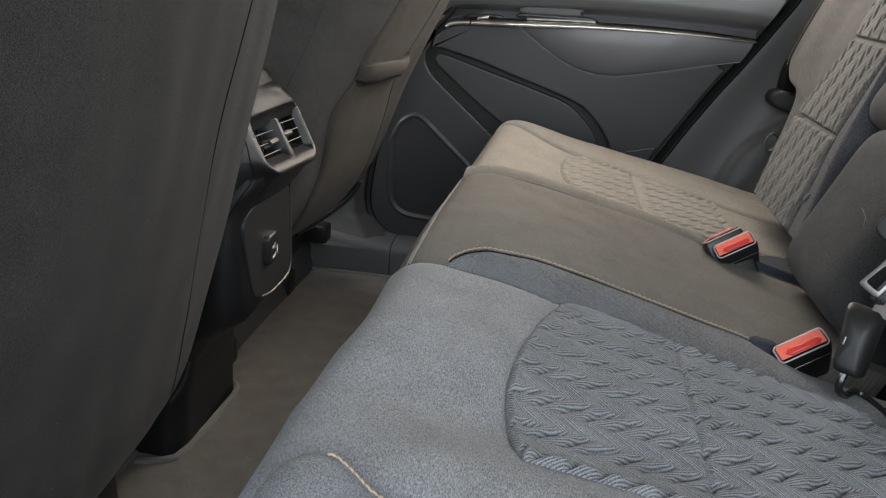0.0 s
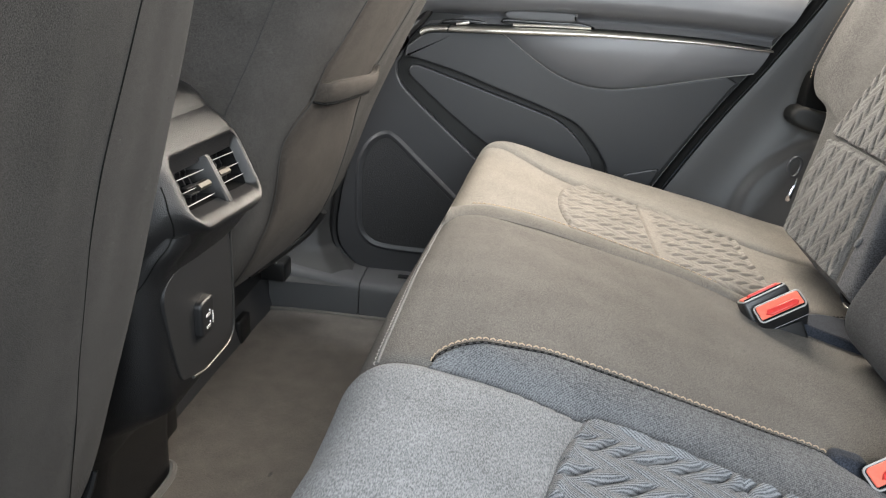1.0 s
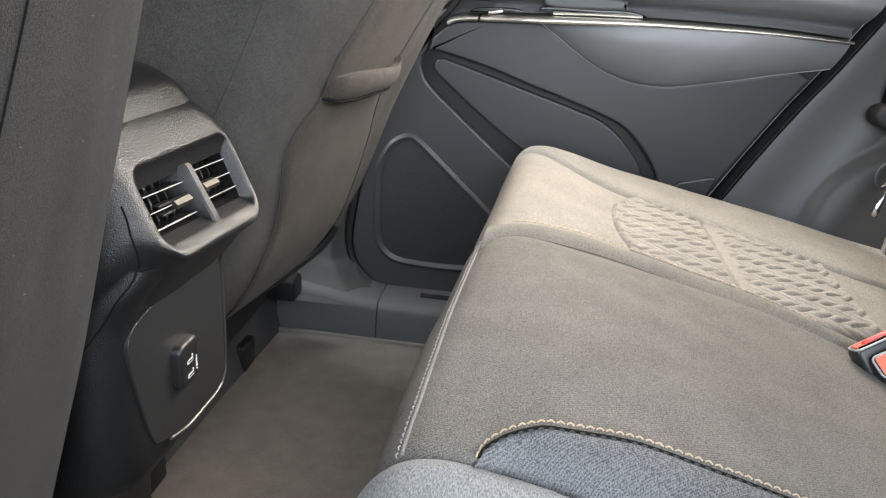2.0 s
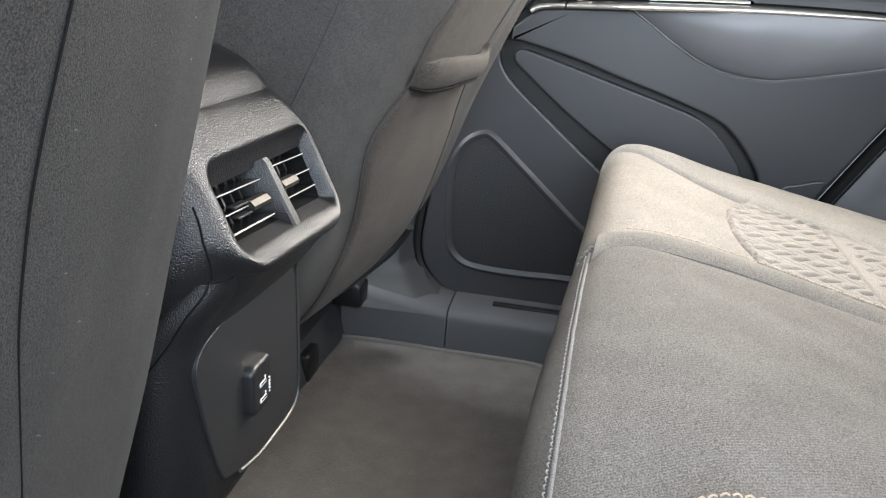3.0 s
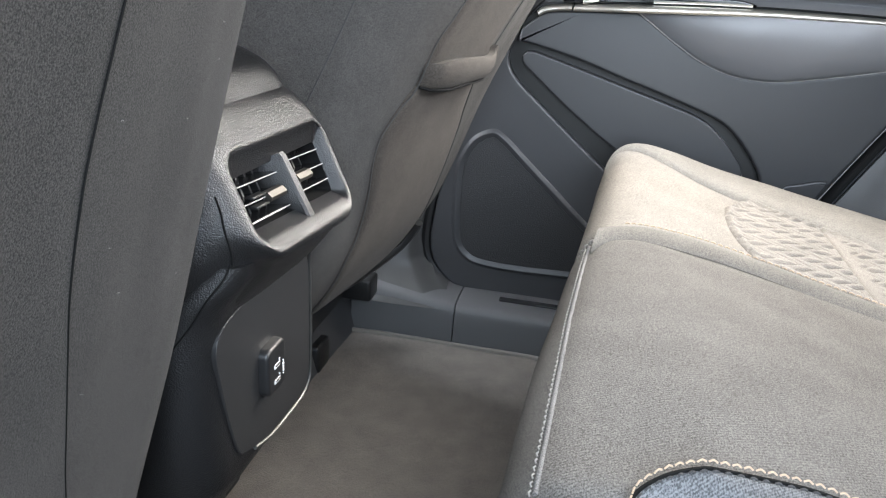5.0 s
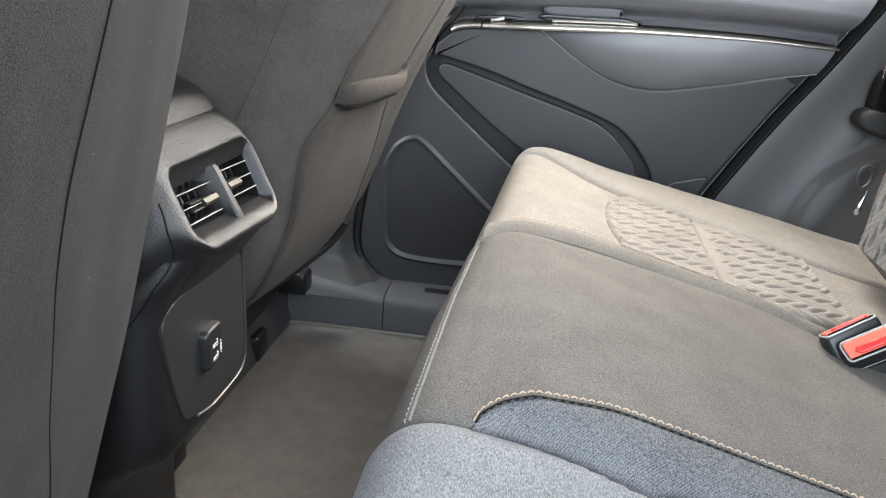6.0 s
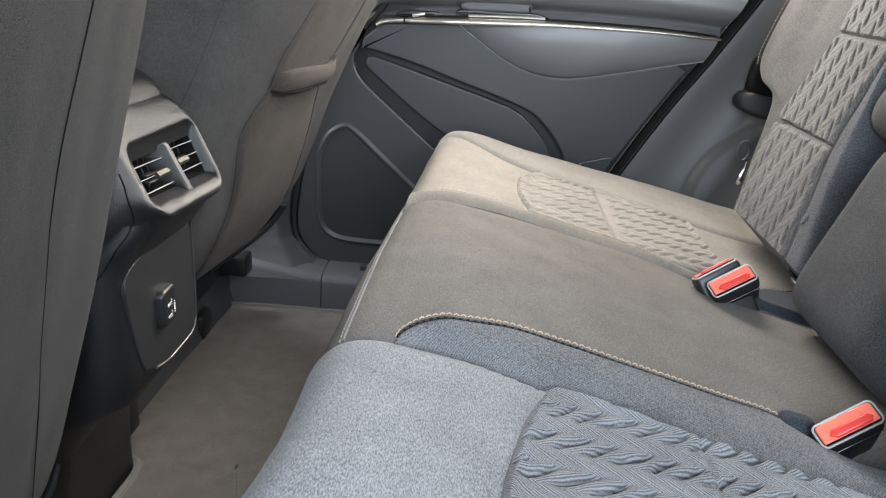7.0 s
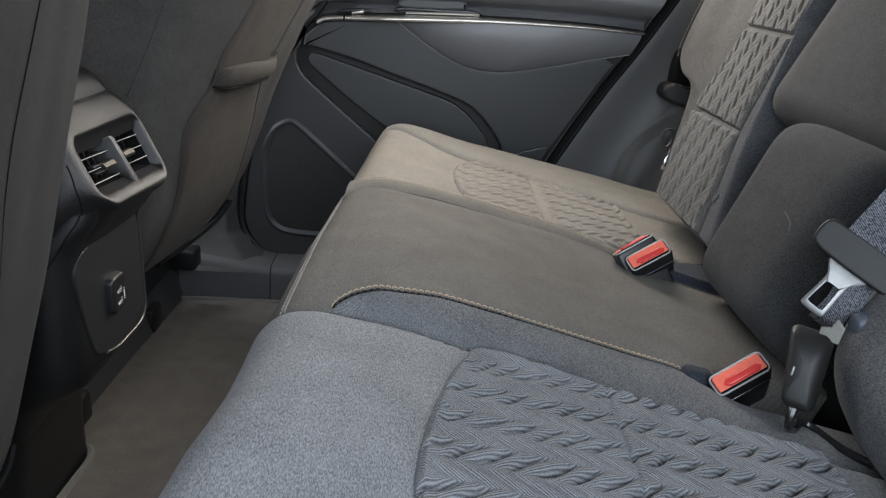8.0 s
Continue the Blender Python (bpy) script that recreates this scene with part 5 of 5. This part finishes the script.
anchor = thing("belt_anchor", "black plastic centre belt latch hanging at the backrest", "belt latch")
am = frame_of((0.297, 0.664, 0.395), (0.86, -0.40, -0.12), (-0.45, -0.75, 0.35))


def cover_point(p, q, h):
    """The cover rolls over towards its top and its rear flank."""
    fall = 0.016 * max((q - 0.004) / 0.028, 0.0) ** 2 + 0.010 * max((p - 0.003) / 0.010, 0.0) ** 2
    return am @ Vector((p * (1 + 4.5 * q) - 0.10 * q - 0.002, q, h - (fall if h > -0.01 else 0.0)))


def cover_rows():
    edge = rounded(-0.0165, 0.0125, -0.032, 0.032, 0.006)
    rows = [[cover_point(0.80 * p, 0.80 * q, -0.034) for p, q in edge], [cover_point(p, q, -0.022) for p, q in edge]]
    for g, h in ((1.0, 0.0030), (0.97, 0.0070), (0.90, 0.0095), (0.78, 0.0105), (0.50, 0.0108), (0.20, 0.0108)):
        rows.append([cover_point(g * p - 0.002 * (1 - g), g * q, h) for p, q in edge])
    return rows


part("cover", loft(cover_rows()), MATT_BLACK, anchor)
part("latch_tongue", plate([(-0.004, 0.026), (0.012, 0.026), (0.013, 0.040), (0.006, 0.046), (0.003, 0.038), (-0.004, 0.036)], lambda p, q, o: am @ Vector((p, q, o - 0.008)), 0.0015, 0.0007, -0.001), DULL_STEEL, anchor, "bare steel latch tongue")
part("pin", box((-0.001, -0.004, 0.009), (0.001, 0.004, 0.0122), 0.0008, am @ pose(-0.012, -0.004, -0.0018)), STEEL, anchor)

belt = thing("seat_belt", "dark grey woven seat belt with a steel tongue", "seat belt")
bm_ = frame_of((0.330, 0.710, 0.452), (0.62, 0.22, 0.70), (-0.45, -0.75, 0.35))


def ring_plate(outer, inner, m, h):
    rings = [[m @ Vector((p, q, -h)) for p, q in outer], [m @ Vector((p, q, h * 0.6)) for p, q in outer], [m @ Vector((p, q, h)) for p, q in inset2(outer, 0.0008)], [m @ Vector((p, q, h)) for p, q in inner], [m @ Vector((p, q, -h)) for p, q in inner]]
    rings.append(rings[0])
    return loft(rings, caps=False)


outer_edge = [(-0.0345, -0.008), (-0.0335, -0.0105), (-0.0300, -0.0120), (-0.004, -0.0108), (0.006, -0.0120), (0.012, -0.0160), (0.016, -0.0210), (0.019, -0.0215), (0.018, 0.0), (0.019, 0.0215), (0.016, 0.0210), (0.012, 0.0160), (0.006, 0.0120), (-0.004, 0.0108), (-0.0300, 0.0120), (-0.0335, 0.0105), (-0.0345, 0.008), (-0.0348, 0.0)]
inner_edge = [(-0.0285, -0.0055), (-0.0275, -0.0075), (-0.025, -0.0082), (-0.006, -0.0070), (-0.0035, -0.0062), (-0.0028, -0.004), (-0.0026, 0.0), (-0.0028, 0.004), (-0.0035, 0.0062), (-0.006, 0.0070), (-0.025, 0.0082), (-0.0275, 0.0075), (-0.0285, 0.0055), (-0.0286, 0.0)]
inner_run = flat_curve(inner_edge, 72, True)
part("tongue", ring_plate(flat_curve(outer_edge, 72, True), inner_run, bm_ @ pose(-0.002, 0.003, 0) @ Matrix.Diagonal((0.86, 0.86, 1, 1)), 0.0014), STEEL, belt, "bare steel buckle tongue")
grip_edge = flat_curve([(0.0120, -0.026), (0.0140, -0.036), (0.0190, -0.0405), (0.0300, -0.0415), (0.0365, -0.0385), (0.0385, -0.032), (0.0390, 0.0), (0.0385, 0.032), (0.0365, 0.0385), (0.0300, 0.0415), (0.0190, 0.0405), (0.0140, 0.036), (0.0120, 0.026), (0.0115, 0.0)], 70, True)
part("tongue_grip", plate(grip_edge, lambda p, q, o: bm_ @ Vector((p, q, o)), 0.0050, 0.0022, -0.0050), MATT_BLACK, belt, "black plastic grip")
web = curve([(0.036, 0, 0.004), (0.06, 0, 0.010), (0.10, 0, 0.012), (0.22, 0, -0.01), (0.40, 0, -0.06)], 40)
part("webbing", slab(lambda u, v: bm_ @ (web[int(round(u * 39))] + Vector((0, -0.024 + 0.048 * v, 0))), bm_.to_3x3() @ Vector((0, 0, -0.0014)), 39, 10), WEBBING, belt)
fold = curve([(0.030, 0, -0.004), (0.006, 0, -0.010), (-0.014, 0, -0.014), (-0.030, 0.002, -0.024), (-0.036, 0.004, -0.05)], 24)
part("lower_webbing", slab(lambda u, v: bm_ @ (fold[int(round(u * 23))] + Vector((0, -0.010 * smooth(0.0, 0.5, u) + (-0.020 + 0.034 * v) * (1 - 0.45 * u), 0.010 * math.sin(math.pi * v) * u))), bm_.to_3x3() @ Vector((0, 0, -0.0014)), 23, 10), WEBBING, belt)
cable = part("latch_cable", tube(curve([(0.29, 0.66, 0.372), (0.285, 0.655, 0.352), (0.30, 0.672, 0.335), (0.32, 0.69, 0.33), (0.34, 0.66, 0.325), (0.36, 0.62, 0.33)], 40), 0.0035, 8), GLOSS_BLACK)
tagged(cable, "black looped cable behind the cushion", "cable")

# hook and latch on the side trim
hook = thing("trim_hook", "black plastic belt guide recess on the side trim", "belt guide")
part("hook_body", plate(flat_curve([(0.424, 0.493), (0.418, 0.482), (0.421, 0.470), (0.434, 0.462), (0.458, 0.456), (0.490, 0.453), (0.490, 0.486), (0.455, 0.494), (0.437, 0.497)], 50, True), lambda a, b, o: Vector((a, 1.565 - o - 0.3 * (a - 0.41), b)), 0.02, 0.007, -0.02), MATT_BLACK, hook)
# near-black plate put where the gap above the hook lies in shade
part("hook_shade", plate(flat_curve([(0.440, 0.490), (0.436, 0.512), (0.440, 0.545), (0.449, 0.556), (0.470, 0.550), (0.478, 0.52), (0.472, 0.488)], 40, True), lambda a, b, o: Vector((a, 1.572 - o - 0.3 * (a - 0.41), b)), 0.012, 0.004, -0.02), DARK_GAP, hook)
striker = thing("seat_latch", "small steel seat latch loop beside the backrest", "latch")
part("loop", tube(curve([(0.404, 1.460, 0.410), (0.406, 1.459, 0.423), (0.414, 1.460, 0.428), (0.422, 1.462, 0.423), (0.424, 1.463, 0.410), (0.419, 1.462, 0.398), (0.410, 1.460, 0.396)], 32, True), 0.0026, 8, closed=True), HARD_TRIM, striker, "dark grey plastic loop")
drop = [(0.4215, 0.394, 0.0012), (0.4205, 0.384, 0.0018), (0.4180, 0.373, 0.0034), (0.4155, 0.363, 0.0052), (0.4145, 0.357, 0.0046), (0.4140, 0.354, 0.0022)]
part("tip", loft([[Vector((x + r * math.cos(a), 1.460 + r * math.sin(a), z)) for a in [k * math.tau / 12 for k in range(12)]] for x, z, r in drop]), CHROME, striker, "bright steel latch tip")

# lint on the cloth
rng = random.Random(4)


def lint(name, label, spots):
    geos = []
    for q, size in spots:
        a = rng.uniform(0, math.tau)
        d = Vector((math.cos(a), math.sin(a), 0)) * size
        side = Vector((-d.y, d.x, 0)) * rng.uniform(-0.4, 0.4)
        geos.append(tube([q - d, q + side + Vector((0, 0, 0.0004)), q + d], 0.00016, 5))
    ob = part(name, merge(*geos), PIPING)
    return tagged(ob, label, "lint", kind="stuff")


spots = []
for k in range(40):
    x, y = rng.uniform(-0.09, 0.30), rng.uniform(0.80, 1.06)
    spots.append((on_centre(x, y, 0.0012), rng.uniform(0.0004, 0.0014)))
spots += [(Vector((0.007, 0.786, top(0.007) + 0.0045)), 0.003), (Vector((0.012, 0.784, top(0.012) + 0.005)), 0.0025)]
for k in range(24):
    x, y = rng.uniform(-0.06, 0.30), rng.uniform(0.44, 0.66)
    spots.append((on_near(x, y, 0.0065 if x > -0.01 else 0.001), rng.uniform(0.0006, 0.0018)))
lint("lint", "pale specks of lint on the rear cushions", spots)
spots = []
for k in range(30):
    y, z = rng.uniform(0.42, 0.76), rng.uniform(0.25, 0.62)
    spots.append((near_shell(y, z, 0.0012), rng.uniform(0.0003, 0.0008)))
lint("lint", "pale specks of lint on the front seat back", spots)
spots = []
for k in range(34):
    x, y = rng.uniform(-0.42, -0.17), rng.uniform(0.62, 1.50)
    spots.append((Vector((x, y, 0.0068 + floor_z(x, y))), rng.uniform(0.0004, 0.0013)))
lint("lint", "pale crumbs and fibres on the floor mat", spots)
hair = part("lint", tube(curve([(0.3560, 0.879, 0.4612), (0.3540, 0.865, 0.4592), (0.3528, 0.855, 0.4552), (0.3500, 0.849, 0.4492)], 16), 0.00025, 5), PIPING)
tagged(hair, "single pale hair on the folded-up armrest", "lint", kind="stuff")
